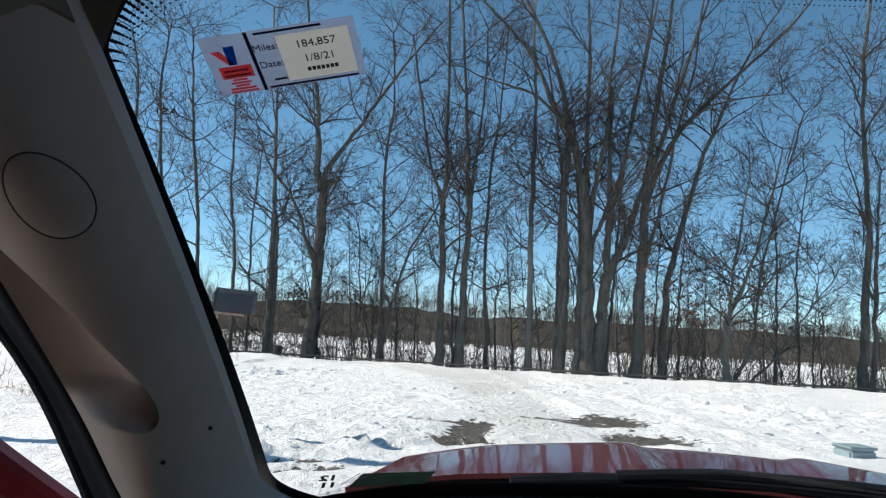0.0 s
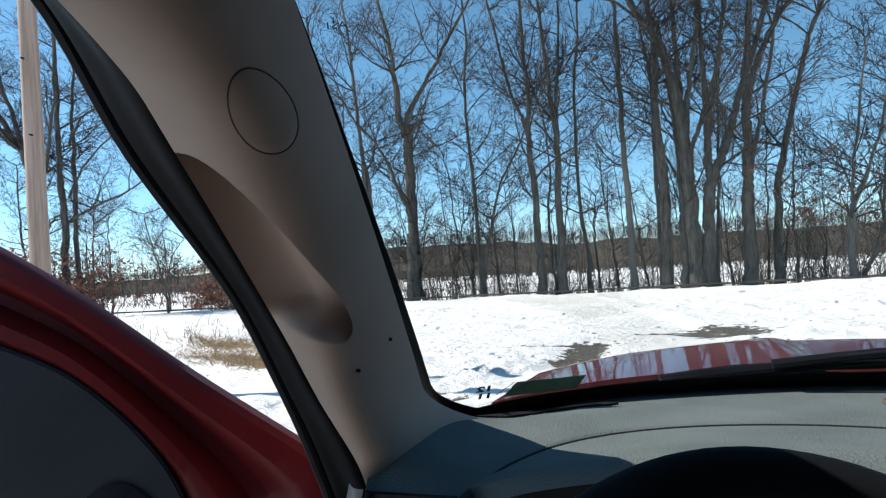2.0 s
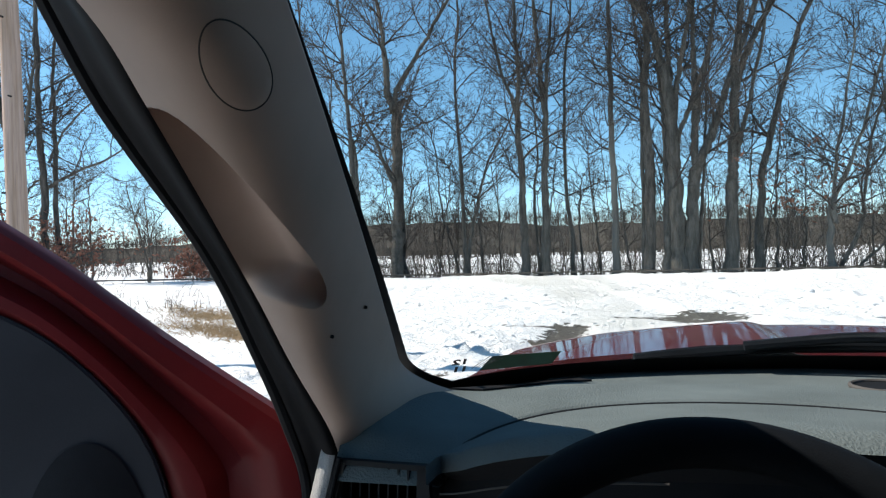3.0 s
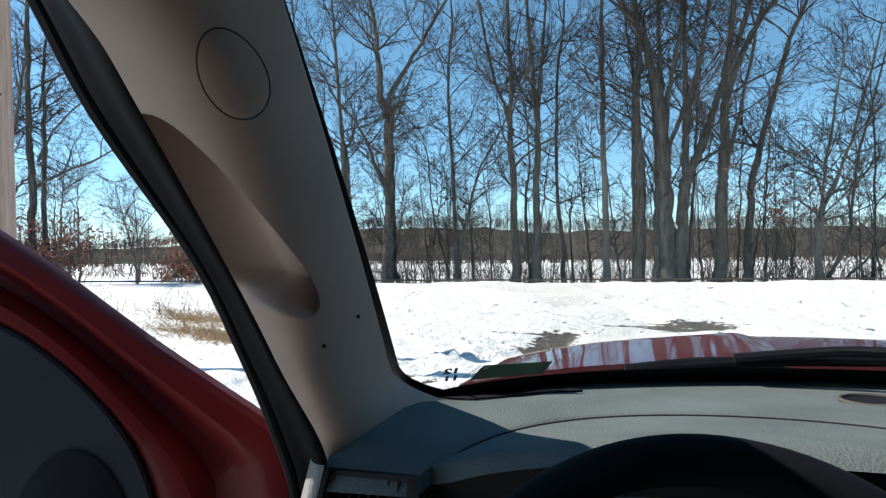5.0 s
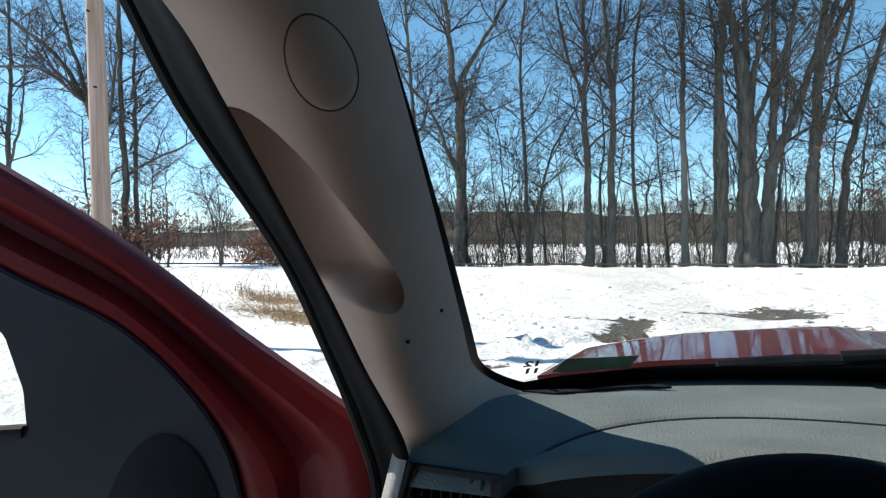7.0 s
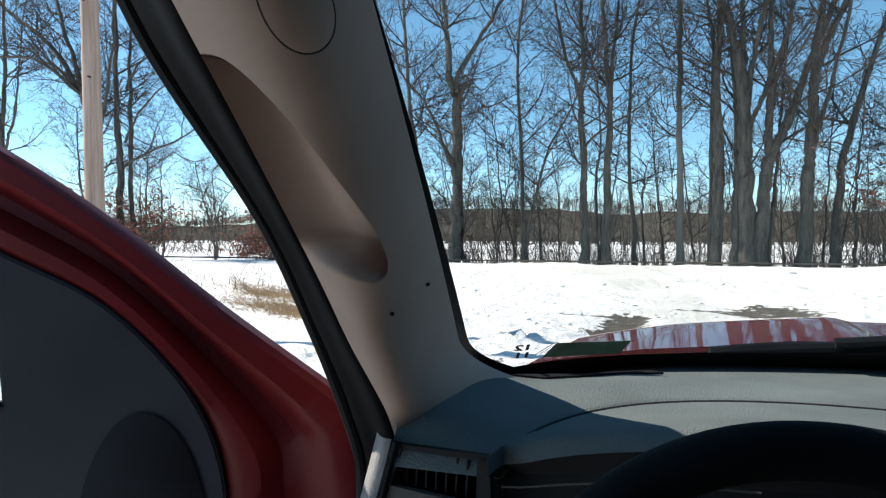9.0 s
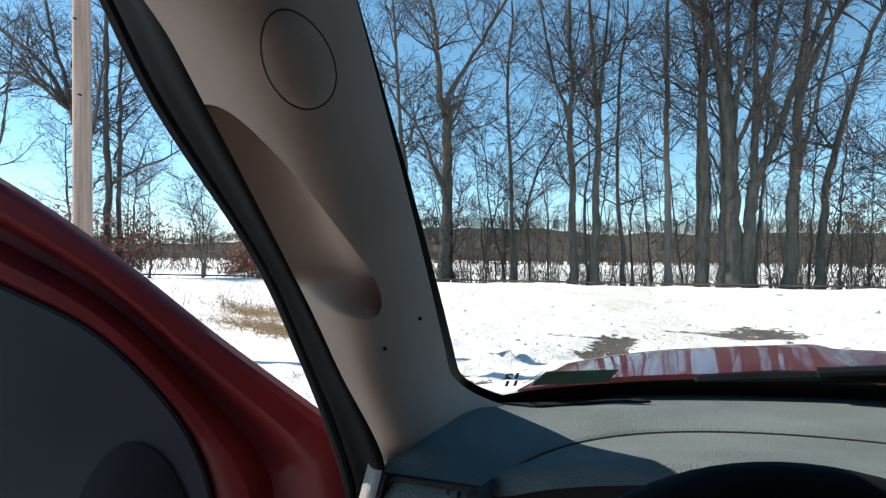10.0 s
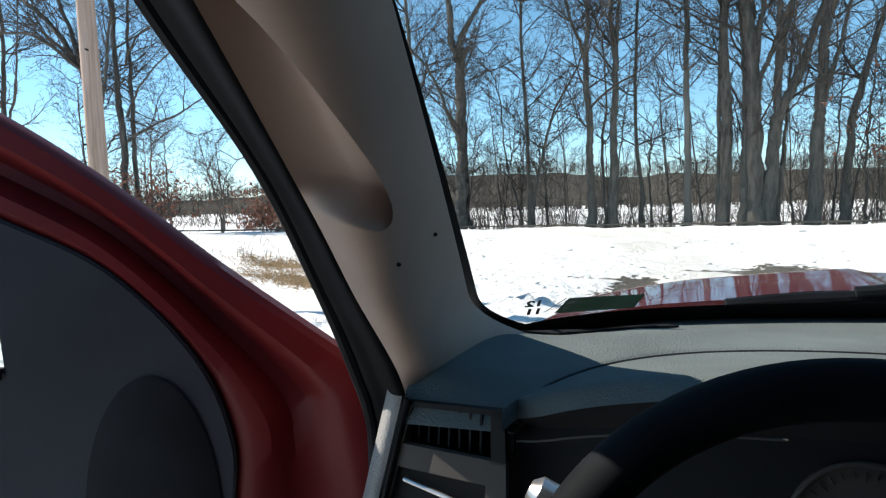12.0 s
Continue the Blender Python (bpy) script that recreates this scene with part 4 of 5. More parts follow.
def pillar_edges(w):
    lp = spline(EDGE_L, w)
    f = w * (len(EDGE_V) - 1)
    i = min(int(f), len(EDGE_V) - 2)
    v = EDGE_V[i] + (EDGE_V[i + 1] - EDGE_V[i]) * (f - i)
    flare = max(0, 1 - (v + 0.12) / 0.26) ** 2
    rp = shield(0.085 * flare, v) + Vector((0.0125 - 0.018 * (1 - v), -0.010, -0.012))
    return lp, SEAT_EYE.lerp(rp, 0.90), rp


def scoop(s, w):
    """The undercut hand-hold: it deepens towards the ridge, then ends in a steep wall. Depth 0 to 1."""
    if not 0.425 < w < 0.576:
        return 0.0
    a = (w - 0.425) / 0.151
    edge = 0.77 * (1 - a) ** 0.34 * (0.60 + 0.40 * math.sqrt(1 - (1 - min(1, a / 0.45)) ** 2))
    wall = min(1, max(0, (edge - s) / 0.035))
    low = min(1, max(0, a - 0.04 * (1 - min(1, s / 0.5))) / 0.22)
    foot = low * low * (3 - 2 * low)
    t = s / max(edge, 0.05)
    floor_at = min(1, t / 0.4)
    return wall * wall * (3 - 2 * wall) * (0.80 * floor_at * (2 - floor_at) + 0.20 * min(1, t)) * foot


def pillar(s, w, out=0.0, hollow=True):
    """The pillar cover: s from the door side (0) to the glass (1), w from the dash up."""
    a, d, _ = pillar_edges(w)
    k = min(1, w / 0.30)
    k = k * k * (3 - 2 * k)                    # the foot is flatter than the shaft
    b = a + Vector((0.020 + 0.038 * k, 0.030 - 0.078 * k, -0.012))
    c = d + Vector((0.004 + 0.010 * k, -0.07 - 0.128 * k, -0.004))
    t = s
    p = a * (1 - t) ** 3 + b * 3 * t * (1 - t) ** 2 + c * 3 * t * t * (1 - t) + d * t ** 3
    face = Vector((0.6, -0.8, -0.1)) if s > 0.3 else Vector((0.1, -0.95, -0.2))
    k = Vector((0.0, 0.98, 0.15)) * (0.070 * scoop(s, w)) if hollow else Vector()
    return p + face * out + k


def pillar_trim():
    bm = bmesh.new()
    rows_at = lambda v: 0.42 * v / 0.22 if v < 0.22 else 0.42 + 0.16 * (v - 0.22) / 0.56 if v < 0.78 else 0.58 + 0.42 * (v - 0.78) / 0.22
    grid(bm, lambda u, v: pillar(u, rows_at(v)), 150, 320, flip=True)
    grid(bm, lambda u, v: pillar_edges(v)[1].lerp(pillar_edges(v)[2], u), 4, 80, flip=True)
    trim = part("pillar_cover", bm, TRIM, car, "warm grey plastic windshield pillar cover")
    bm = bmesh.new()
    cs, cw, rs, rw = 0.698, 0.658, 0.135, 0.047
    ring = lambda r, o: [pillar(cs + rs * r * math.cos(k * math.tau / 40) + 0.052 * r * math.sin(k * math.tau / 40), cw + rw * r * math.sin(k * math.tau / 40) + 0.011 * r * math.cos(k * math.tau / 40), o) for k in range(40)]
    levels = [(1.0, -0.002), (0.985, 0.0012), (0.8, 0.0024), (0.5, 0.0030), (0.2, 0.0032)]
    rows = [[bm.verts.new(p) for p in ring(r, o)] for r, o in levels]
    for a, b in zip(rows, rows[1:]):
        for k in range(40):
            bm.faces.new((a[k], a[(k + 1) % 40], b[(k + 1) % 40], b[k]))
    bm.faces.new(rows[-1])
    part("cover_cap", bm, CAP, trim, "round grey airbag cap")
    bm = bmesh.new()
    tube(bm, [pillar(cs + rs * 1.02 * math.cos(k * math.tau / 48) + 0.053 * math.sin(k * math.tau / 48), cw + rw * 1.02 * math.sin(k * math.tau / 48) + 0.011 * math.cos(k * math.tau / 48), 0.0) for k in range(49)], 0.0006, 6, caps=False)
    part("cap_groove", bm, VENT, trim, "dark groove round the cap")
    for s, w in ((0.863, 0.417), (0.551, 0.369)):
        bm = bmesh.new()
        c = pillar(s, w, 0.0005)
        tube(bm, [c, c + Vector((0.002, -0.002, 0.0))], 0.0022, 6)
        part("speck", bm, DARK, trim, "small dark nick")
    # rubber seal between the cover and the door opening
    outer = [(-0.735, 0.80, 0.60), (-0.735, 0.79, 0.85), (-0.728, 0.775, 1.04), (-0.717, 0.70, 1.16), (-0.707, 0.60, 1.285), (-0.697, 0.505, 1.385), (-0.692, 0.375, 1.495), (-0.685, 0.27, 1.60), (-0.66, 0.08, 1.655), (-0.64, -0.12, 1.68)]
    inner = [(-0.668, 0.80, 0.60), (-0.668, 0.79, 0.85)] + EDGE_L
    bm = bmesh.new()
    def strip(u, v):
        a, b = spline(outer, v), spline(inner, v)
        p = a.lerp(b, u)
        lift = 0.012 * math.sin(math.pi * u) ** 0.7 + 0.004 * math.sin(math.pi * 3 * u)
        return p + Vector((0.25, -0.85, -0.3)) * lift + Vector((0, 0.006, 0.002))
    grid(bm, strip, 18, 120, flip=True)
    part("door_seal", bm, RUBBER, car, "black rubber door seal")
    bm = bmesh.new()
    tube(bm, [spline(outer, k / 60) + Vector((0.006, -0.004, 0)) for k in range(61)], 0.0075, 8)
    part("seal_bead", bm, RUBBER, car, "black rubber door seal")
    # painted body side behind the seal
    bm = bmesh.new()
    def jamb(u, v):
        a, b = spline(outer, v), pillar_edges(v)[2]
        return a.lerp(Vector((a.x - 0.01, b.y + 0.05, b.z + 0.03)) if v > 0.3 else Vector((a.x - 0.02, a.y + 0.34, a.z + 0.02)), u) + Vector((0, 0.012, 0.006))
    grid(bm, jamb, 6, 40)
    solid(bm, 0.01)
    part("body_pillar", bm, RED, car, "red painted body pillar")


pillar_trim()


def cabin():
    """Headliner, roof and the plain sides that close the car behind the camera; three walls are added to cut light."""
    bm = bmesh.new()
    def liner(u, v):
        a = 2 * u - 1
        front = shield(u, top_edge(u) + 0.004) + Vector((0, -0.004, -0.006))
        x = front.x + (XC + a * 0.71 - front.x) * min(1, v * 2)
        side = abs(a) ** 5
        return Vector((x, front.y * (1 - v) - 0.74 * v, front.z + 0.10 * math.sin(min(v * 3, 1) * math.pi / 2) - 0.05 * side * min(1, v * 6)))
    grid(bm, liner, 40, 30)
    solid(bm, 0.012)
    part("headliner", bm, FABRIC, car, "warm grey fabric headliner")
    # the headliner's rolled edge, lapped over the pillar cover
    bm = bmesh.new()
    def lap(u, v):
        s0 = 0.757 + 0.13 * max(0, (u - 0.5) / 0.5) ** 2
        return pillar(u, s0 + (1 - s0) * v, 0.0055 * math.sin(min(1, v / 0.05) * math.pi / 2) - 0.001)
    grid(bm, lap, 40, 60, flip=True)
    part("headliner_edge", bm, FABRIC, car, "warm grey fabric edge of the headliner")
    bm = bmesh.new()
    grid(bm, lambda u, v: liner(u, v) + Vector((0, 0.02 * (1 - v), 0.055)), 30, 20)
    solid(bm, 0.01)
    part("roof", bm, RED, car, "red painted roof")
    # unseen far wall, added without a window to block light from the right
    bm = bmesh.new()
    box(bm, (0.86, -0.75, 0.25), (0.92, 1.0, 1.66), 0.02)
    part("far_side_blocker", bm, DOORTRIM, car, "added windowless dark grey wall that blocks light from the far side")
    # unseen wall added behind the camera to darken the cabin
    bm = bmesh.new()
    box(bm, (-0.74, -0.40, 0.25), (0.92, -0.30, 1.72), 0.02)
    part("rear_blocker", bm, CLOTH, car, "added dark wall behind the camera that keeps light out")
    bm = bmesh.new()
    box(bm, (-0.74, -0.75, 0.22), (0.92, 1.2, 0.28), 0.01)
    part("cabin_floor", bm, CLOTH, car, "dark carpeted cabin floor")
    bm = bmesh.new()
    box(bm, (-0.74, 1.02, 0.25), (0.96, 1.06, 1.09), 0.01)
    part("bulkhead", bm, CLOTH, car, "dark bulkhead under the dash")
    bm = bmesh.new()
    box(bm, (-0.745, 0.79, 0.25), (-0.70, 1.06, 1.07), 0.01)
    part("kick_panel", bm, DOORTRIM, car, "dark side panel beside the footwell")
    bm = bmesh.new()
    box(bm, (0.84, 0.95, 0.25), (0.95, 1.30, 1.66), 0.01)
    part("far_pillar", bm, DOORTRIM, car, "dark far windshield pillar")
    # unseen wall added over the rear of the door opening to shade the pillar
    bm = bmesh.new()
    box(bm, (-0.78, -0.75, 0.25), (-0.70, 0.06, 1.68), 0.02)
    part("door_side_blocker", bm, DOORTRIM, car, "added dark grey wall that narrows the light from the door opening")


cabin()


# ---- dashboard ----
WX = -0.115                             # the middle of the steering column


def dash_z(x, y):
    """The padded dash top, a shallow crown that falls towards the cabin."""
    return 1.118 + 0.018 * math.sin(min(max((y - 0.70) / 0.5, 0), 1) * math.pi) - 0.045 * max(0, (0.80 - y) / 0.10) ** 2 * (1 if y < 0.80 else 0) * 0.5 + 0.020 * min(1, max(0, (-0.50 - x) / 0.12)) ** 2 * min(1, max(0, (y - 0.712) / 0.04))


def arch_y(x):
    """The seam where the instrument hood meets the dash top."""
    a = (x - WX) / 0.406
    return 0.62 + 0.356 * math.sqrt(max(0, 1 - min(1, abs(a)) ** 2))


def dashboard():
    dash = new("dashboard")
    dash.parent = car
    def reach(x):
        """From where to where the dash top runs at x."""
        back = shield(min(max((x - XC + 0.79) / 1.58, 0.004), 0.996), -0.085)
        return max(0.705, arch_y(x) + 0.004), back.y + 0.005
    def top_z(x, y):
        y0, y1 = reach(x)
        v = min(1, max(0, (y - y0) / (y1 - y0)))
        fall = max(0, (y - 0.86) / (y1 - 0.86))
        return dash_z(x, y) - 0.012 * (1 - min(1, v / 0.03)) ** 2 - (0.010 + 0.032 * min(1, max(0, (-0.40 - x) / 0.18))) * fall ** 1.6
    bm = bmesh.new()
    def top(u, v):
        x = -0.655 + 1.50 * u
        y0, y1 = reach(x)
        y = y0 + (y1 - y0) * v
        return Vector((x, y, top_z(x, y)))
    grid(bm, top, 150, 60)
    part("dash_top", bm, DASH, dash, "dark blue-grey grained dash top")
    bm = bmesh.new()
    tube(bm, [(WX - 0.406 * math.cos(k * math.pi / 120), arch_y(WX - 0.406 * math.cos(k * math.pi / 120)), top_z(WX - 0.406 * math.cos(k * math.pi / 120), arch_y(WX - 0.406 * math.cos(k * math.pi / 120)) + 0.03) - 0.0035) for k in range(8, 113)], 0.0042, 8)
    part("seam", bm, DARK, dash, "dark seam round the instrument hood")
    # instrument hood
    bm = bmesh.new()
    def hood_top(u, v):
        a = -math.cos(u * math.pi)
        x = WX + 0.403 * a
        y1 = arch_y(x) - 0.003
        y0 = min(0.665 + 0.03 * abs(a) ** 3, y1 - 0.004)
        y = y0 + (y1 - y0) * v
        crown = 0.050 * (1 - abs(a) ** 2.2) * (1 - v) ** 1.2
        lip = 0.022 * max(0, (0.14 - v) / 0.14) ** 2
        return Vector((x, y, top_z(x, max(y1 + 0.03, 0.80)) - 0.001 + crown - lip))
    grid(bm, hood_top, 90, 40)
    part("instrument_hood", bm, DASH, dash, "dark blue-grey grained hood over the instruments")
    # the lip under the hood's edge, its shade put into the colour
    bm = bmesh.new()
    def hood_face(u, v):
        p = hood_top(u, 0)
        return Vector((p.x, p.y + 0.05 * v + 0.006, p.z - 0.001 - 0.055 * v * (0.35 + 0.65 * (1 - abs(2 * u - 1) ** 3))))
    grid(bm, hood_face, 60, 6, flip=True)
    part("hood_lip", bm, DASH_SHADE, dash, "lip of the instrument hood, coloured dark for shade")
    # face of the dash below the top, on the driver's side, its shade in the colour
    bm = bmesh.new()
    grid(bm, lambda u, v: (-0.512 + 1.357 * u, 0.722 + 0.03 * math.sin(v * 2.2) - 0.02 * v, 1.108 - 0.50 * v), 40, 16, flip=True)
    part("dash_face", bm, DASH_SHADE, dash, "plastic face of the dash, coloured dark for shade")
    bm = bmesh.new()
    tube(bm, [hood_top(0.06 + 0.03 * k, 0) + Vector((0, -0.001, -0.024 - 0.0012 * k)) for k in range(12)], 0.0013, 6)
    part("trim_line", bm, VENT, dash, "thin grey trim line")
    # round opening on the dash top
    bm = bmesh.new()
    c = (0.155, 1.17)
    tube(bm, [(c[0] + 0.055 * math.cos(k * math.tau / 32), c[1] + 0.045 * math.sin(k * math.tau / 32), top_z(*c) + 0.003) for k in range(33)], 0.004, 8, caps=False)
    part("speaker_ring", bm, VENT, dash, "grey oval ring on the dash top")
    bm = bmesh.new()
    slab(bm, [(c[0] + 0.052 * math.cos(k * math.tau / 32), c[1] + 0.042 * math.sin(k * math.tau / 32)) for k in range(32)], lambda a, b, d: Vector((a, b, top_z(*c) + d)), -0.004, 0.0025)
    part("speaker_grille", bm, DARK, dash, "black grille in the dash top")
    # torn strip of black trim lying at the foot of the glass
    bm = bmesh.new()
    torn = [(-0.578, 1.056), (-0.543, 1.081), (-0.523, 1.078), (-0.493, 1.107), (-0.478, 1.107), (-0.447, 1.136), (-0.333, 1.206), (-0.371, 1.23), (-0.45, 1.176), (-0.535, 1.118)]
    slab(bm, torn, lambda a, b, d: Vector((a, b, top_z(a, b) + 0.001 + d)), 0, 0.003)
    part("foot_trim", bm, RUBBER, dash, "black strip at the foot of the glass")

    vent = new("side_vent")
    vent.parent = car
    tagged(vent, "dark slatted air vent in a grey panel")
    px = lambda a, b, d: Vector((a - 0.2 * d, 0.700 - d - (a + 0.60) * 0.20 + (b - 1.05) * 0.10, b))
    bm = bmesh.new()
    # panel in strips round the two openings; two coloured black to stand for shade
    shaded_bars, lit_bars = bm, bmesh.new()
    for n, q in enumerate(([(-0.645, 1.112), (-0.524, 1.118), (-0.524, 1.111), (-0.643, 1.106)], [(-0.647, 1.112), (-0.638, 1.108), (-0.652, 1.060), (-0.661, 1.060)],
              [(-0.535, 1.114), (-0.522, 1.116), (-0.520, 1.058), (-0.538, 1.058)], [(-0.661, 1.061), (-0.520, 1.061), (-0.520, 1.033), (-0.669, 1.033)],
              [(-0.669, 1.034), (-0.658, 1.034), (-0.678, 0.960), (-0.689, 0.960)], [(-0.544, 1.034), (-0.520, 1.034), (-0.520, 0.960), (-0.548, 0.960)])):
        slab(lit_bars if n in (1, 3, 4, 5) else shaded_bars, q, px, -0.004, 0.004)
    part("vent_panel_shaded", shaded_bars, DARK, vent, "vent panel strips coloured black for shade")
    part("vent_panel", lit_bars, VENT, vent, "grey plastic panel")
    bm = bmesh.new()
    slab(bm, [(-0.645, 1.110), (-0.53, 1.112), (-0.53, 1.055), (-0.66, 1.055)], px, -0.045, -0.040)
    part("vent_well", bm, DARK, vent, "black inside of the vent")
    for k in range(8):
        bm = bmesh.new()
        x = -0.640 + k * 0.0135
        slab(bm, [(x, 1.105), (x + 0.0025, 1.105), (x + 0.0015, 1.060), (x - 0.001, 1.060)], px, -0.036, -0.012)
        part("slat", bm, DARK, vent)
    bm = bmesh.new()
    slab(bm, [(-0.660, 1.031), (-0.546, 1.031), (-0.550, 0.962), (-0.678, 0.962)], px, -0.020, -0.006)
    part("switch_well", bm, DARK, vent, "black recess of the light switch")
    bm = bmesh.new()
    tube(bm, [(-0.652, 0.706, 1.018), (-0.60, 0.694, 1.010), (-0.553, 0.683, 1.001)], 0.0028, 8)
    part("switch_bar", bm, CHROME, vent, "thin bright metal bar")
    # the end of the dash, towards the open door
    bm = bmesh.new()
    def end(u, v):
        z = 1.121 - 0.26 * v
        k = (1.121 - z) / 0.13
        x = -0.648 - 0.034 * k - 0.024 * u
        y = 0.706 - 0.006 * k + 0.004 * math.sin(math.pi * u) * -1 + 0.012 * u ** 2
        return Vector((x, y - 0.006, z + 0.003 * u))
    grid(bm, end, 10, 40)
    part("dash_end", bm, GRAINED, dash, "light grey grained end cap of the dash")
    bm = bmesh.new()
    tube(bm, [end(0, k / 20) + Vector((0.004, 0.004, -0.004)) for k in range(21)], 0.0035, 8)
    part("end_groove", bm, DARK, dash, "dark groove beside the end cap")
    # instruments
    cl = new("instrument_cluster")
    cl.parent = car
    for gx, gr in ((WX - 0.060, 0.066), (WX + 0.095, 0.058)):
        face = lambda a, b, d: Vector((a, 0.72 - d, b))
        bm = bmesh.new()
        slab(bm, [(gx + gr * math.cos(k * math.tau / 40), 1.018 + gr * math.sin(k * math.tau / 40)) for k in range(40)], face, -0.01, 0.0)
        part("dial_face", bm, VENT, cl, "grey dial face")
        bm = bmesh.new()
        tube(bm, [face(gx + gr * math.cos(k * math.tau / 48), 1.018 + gr * math.sin(k * math.tau / 48), 0.003) for k in range(49)], 0.003, 8, caps=False)
        part("dial_ring", bm, VENT, cl, "grey dial ring")
        for k in range(25):
            a = math.radians(220 - k * 260 / 24)
            ln = 0.010 if k % 4 == 0 else 0.006
            bm = bmesh.new()
            tube(bm, [face(gx + (gr - 0.008) * math.cos(a), 1.018 + (gr - 0.008) * math.sin(a), 0.002), face(gx + (gr - 0.008 - ln) * math.cos(a), 1.018 + (gr - 0.008 - ln) * math.sin(a), 0.002)], 0.0009, 4)
            part("tick", bm, FRIT, cl)


dashboard()


def steering_wheel():
    w = new("steering_wheel")
    w.parent = car
    tagged(w, "black leather steering wheel")
    m = pose(-0.245, 0.372, 1.048, 66, 0, 0)       # the wheel's axis leans back to the seat
    R = 0.200
    bm = bmesh.new()
    n, k2 = 96, 16
    rows = []
    for i in range(n):
        a = i * math.tau / n
        row = []
        for j in range(k2):
            b = j * math.tau / k2
            rr = R + 0.0185 * math.cos(b)
            row.append(bm.verts.new(m @ Vector((rr * math.cos(a), rr * math.sin(a), 0.0205 * math.sin(b)))))
        rows.append(row)
    for i in range(n):
        for j in range(k2):
            bm.faces.new((rows[i][j], rows[(i + 1) % n][j], rows[(i + 1) % n][(j + 1) % k2], rows[i][(j + 1) % k2]))
    part("rim", bm, LEATHER, w)
    bm = bmesh.new()
    slab(bm, [(0.085 * math.cos(k * math.tau / 24), 0.07 * math.sin(k * math.tau / 24) - 0.01) for k in range(24)], lambda a, b, d: m @ Vector((a, b, d)), -0.01, 0.035, 0.006)
    part("hub", bm, DARK, w)
    for s in (-1, 1):
        bm = bmesh.new()
        slab(bm, [(s * 0.07, 0.02), (s * 0.18, 0.012), (s * 0.18, -0.03), (s * 0.07, -0.04)], lambda a, b, d: m @ Vector((a, b, d)), -0.004, 0.014, 0.003)
        part("spoke", bm, DARK, w)
    bm = bmesh.new()
    slab(bm, [(-0.03, -0.06), (0.03, -0.06), (0.025, -0.18), (-0.025, -0.18)], lambda a, b, d: m @ Vector((a, b, d)), -0.004, 0.014, 0.003)
    part("spoke", bm, DARK, w)
    bm = bmesh.new()
    tube(bm, [m @ Vector((0, 0, -0.01)), m @ Vector((0, 0, -0.10)), m @ Vector((0, 0, -0.30))], [0.045, 0.055, 0.06], 20)
    part("column", bm, DARK, w)
    bm = bmesh.new()
    tube(bm, [(-0.29, 0.50, 1.042), (-0.39, 0.505, 1.085), (-0.44, 0.50, 1.115)], [0.010, 0.010, 0.012], 12)
    st = part("signal_stalk", bm, DARK, w, "black turn signal stalk")
    bm = bmesh.new()
    tube(bm, [(-0.405, 0.502, 1.094), (-0.422, 0.501, 1.105), (-0.452, 0.499, 1.121), (-0.458, 0.499, 1.124)], [0.0125, 0.015, 0.014, 0.007], 16)
    part("stalk_end", bm, CHROME, st, "bright satin end of the stalk")


steering_wheel()


# ---- open driver's door ----
HINGE, SWING = Vector((-0.80, 0.80, 0.0)), radians(60)


def door_at(s, z, d):
    """On the door: s from the hinge towards the latch, height z, d towards the cabin."""
    return HINGE + Vector((-math.sin(SWING) * s + math.cos(SWING) * d, -math.cos(SWING) * s - math.sin(SWING) * d, z))


TOP = [(-0.10, 0.40), (-0.12, 0.80), (-0.075, 1.095), (-0.03, 1.132), (0.134, 1.262), (0.278, 1.385), (0.413, 1.482), (0.56, 1.565), (0.75, 1.605), (1.02, 1.60), (1.10, 1.57)]
INNER = [(0.155, 0.40), (0.152, 0.70), (0.150, 0.90), (0.142, 1.03), (0.178, 1.14), (0.281, 1.262), (0.417, 1.342), (0.55, 1.43), (0.74, 1.50), (0.98, 1.52), (1.04, 1.45)]
WINDOW = [(0.402, 1.15), (0.405, 1.20), (0.425, 1.272), (0.50, 1.37), (0.74, 1.475), (0.97, 1.495), (1.00, 1.15)]


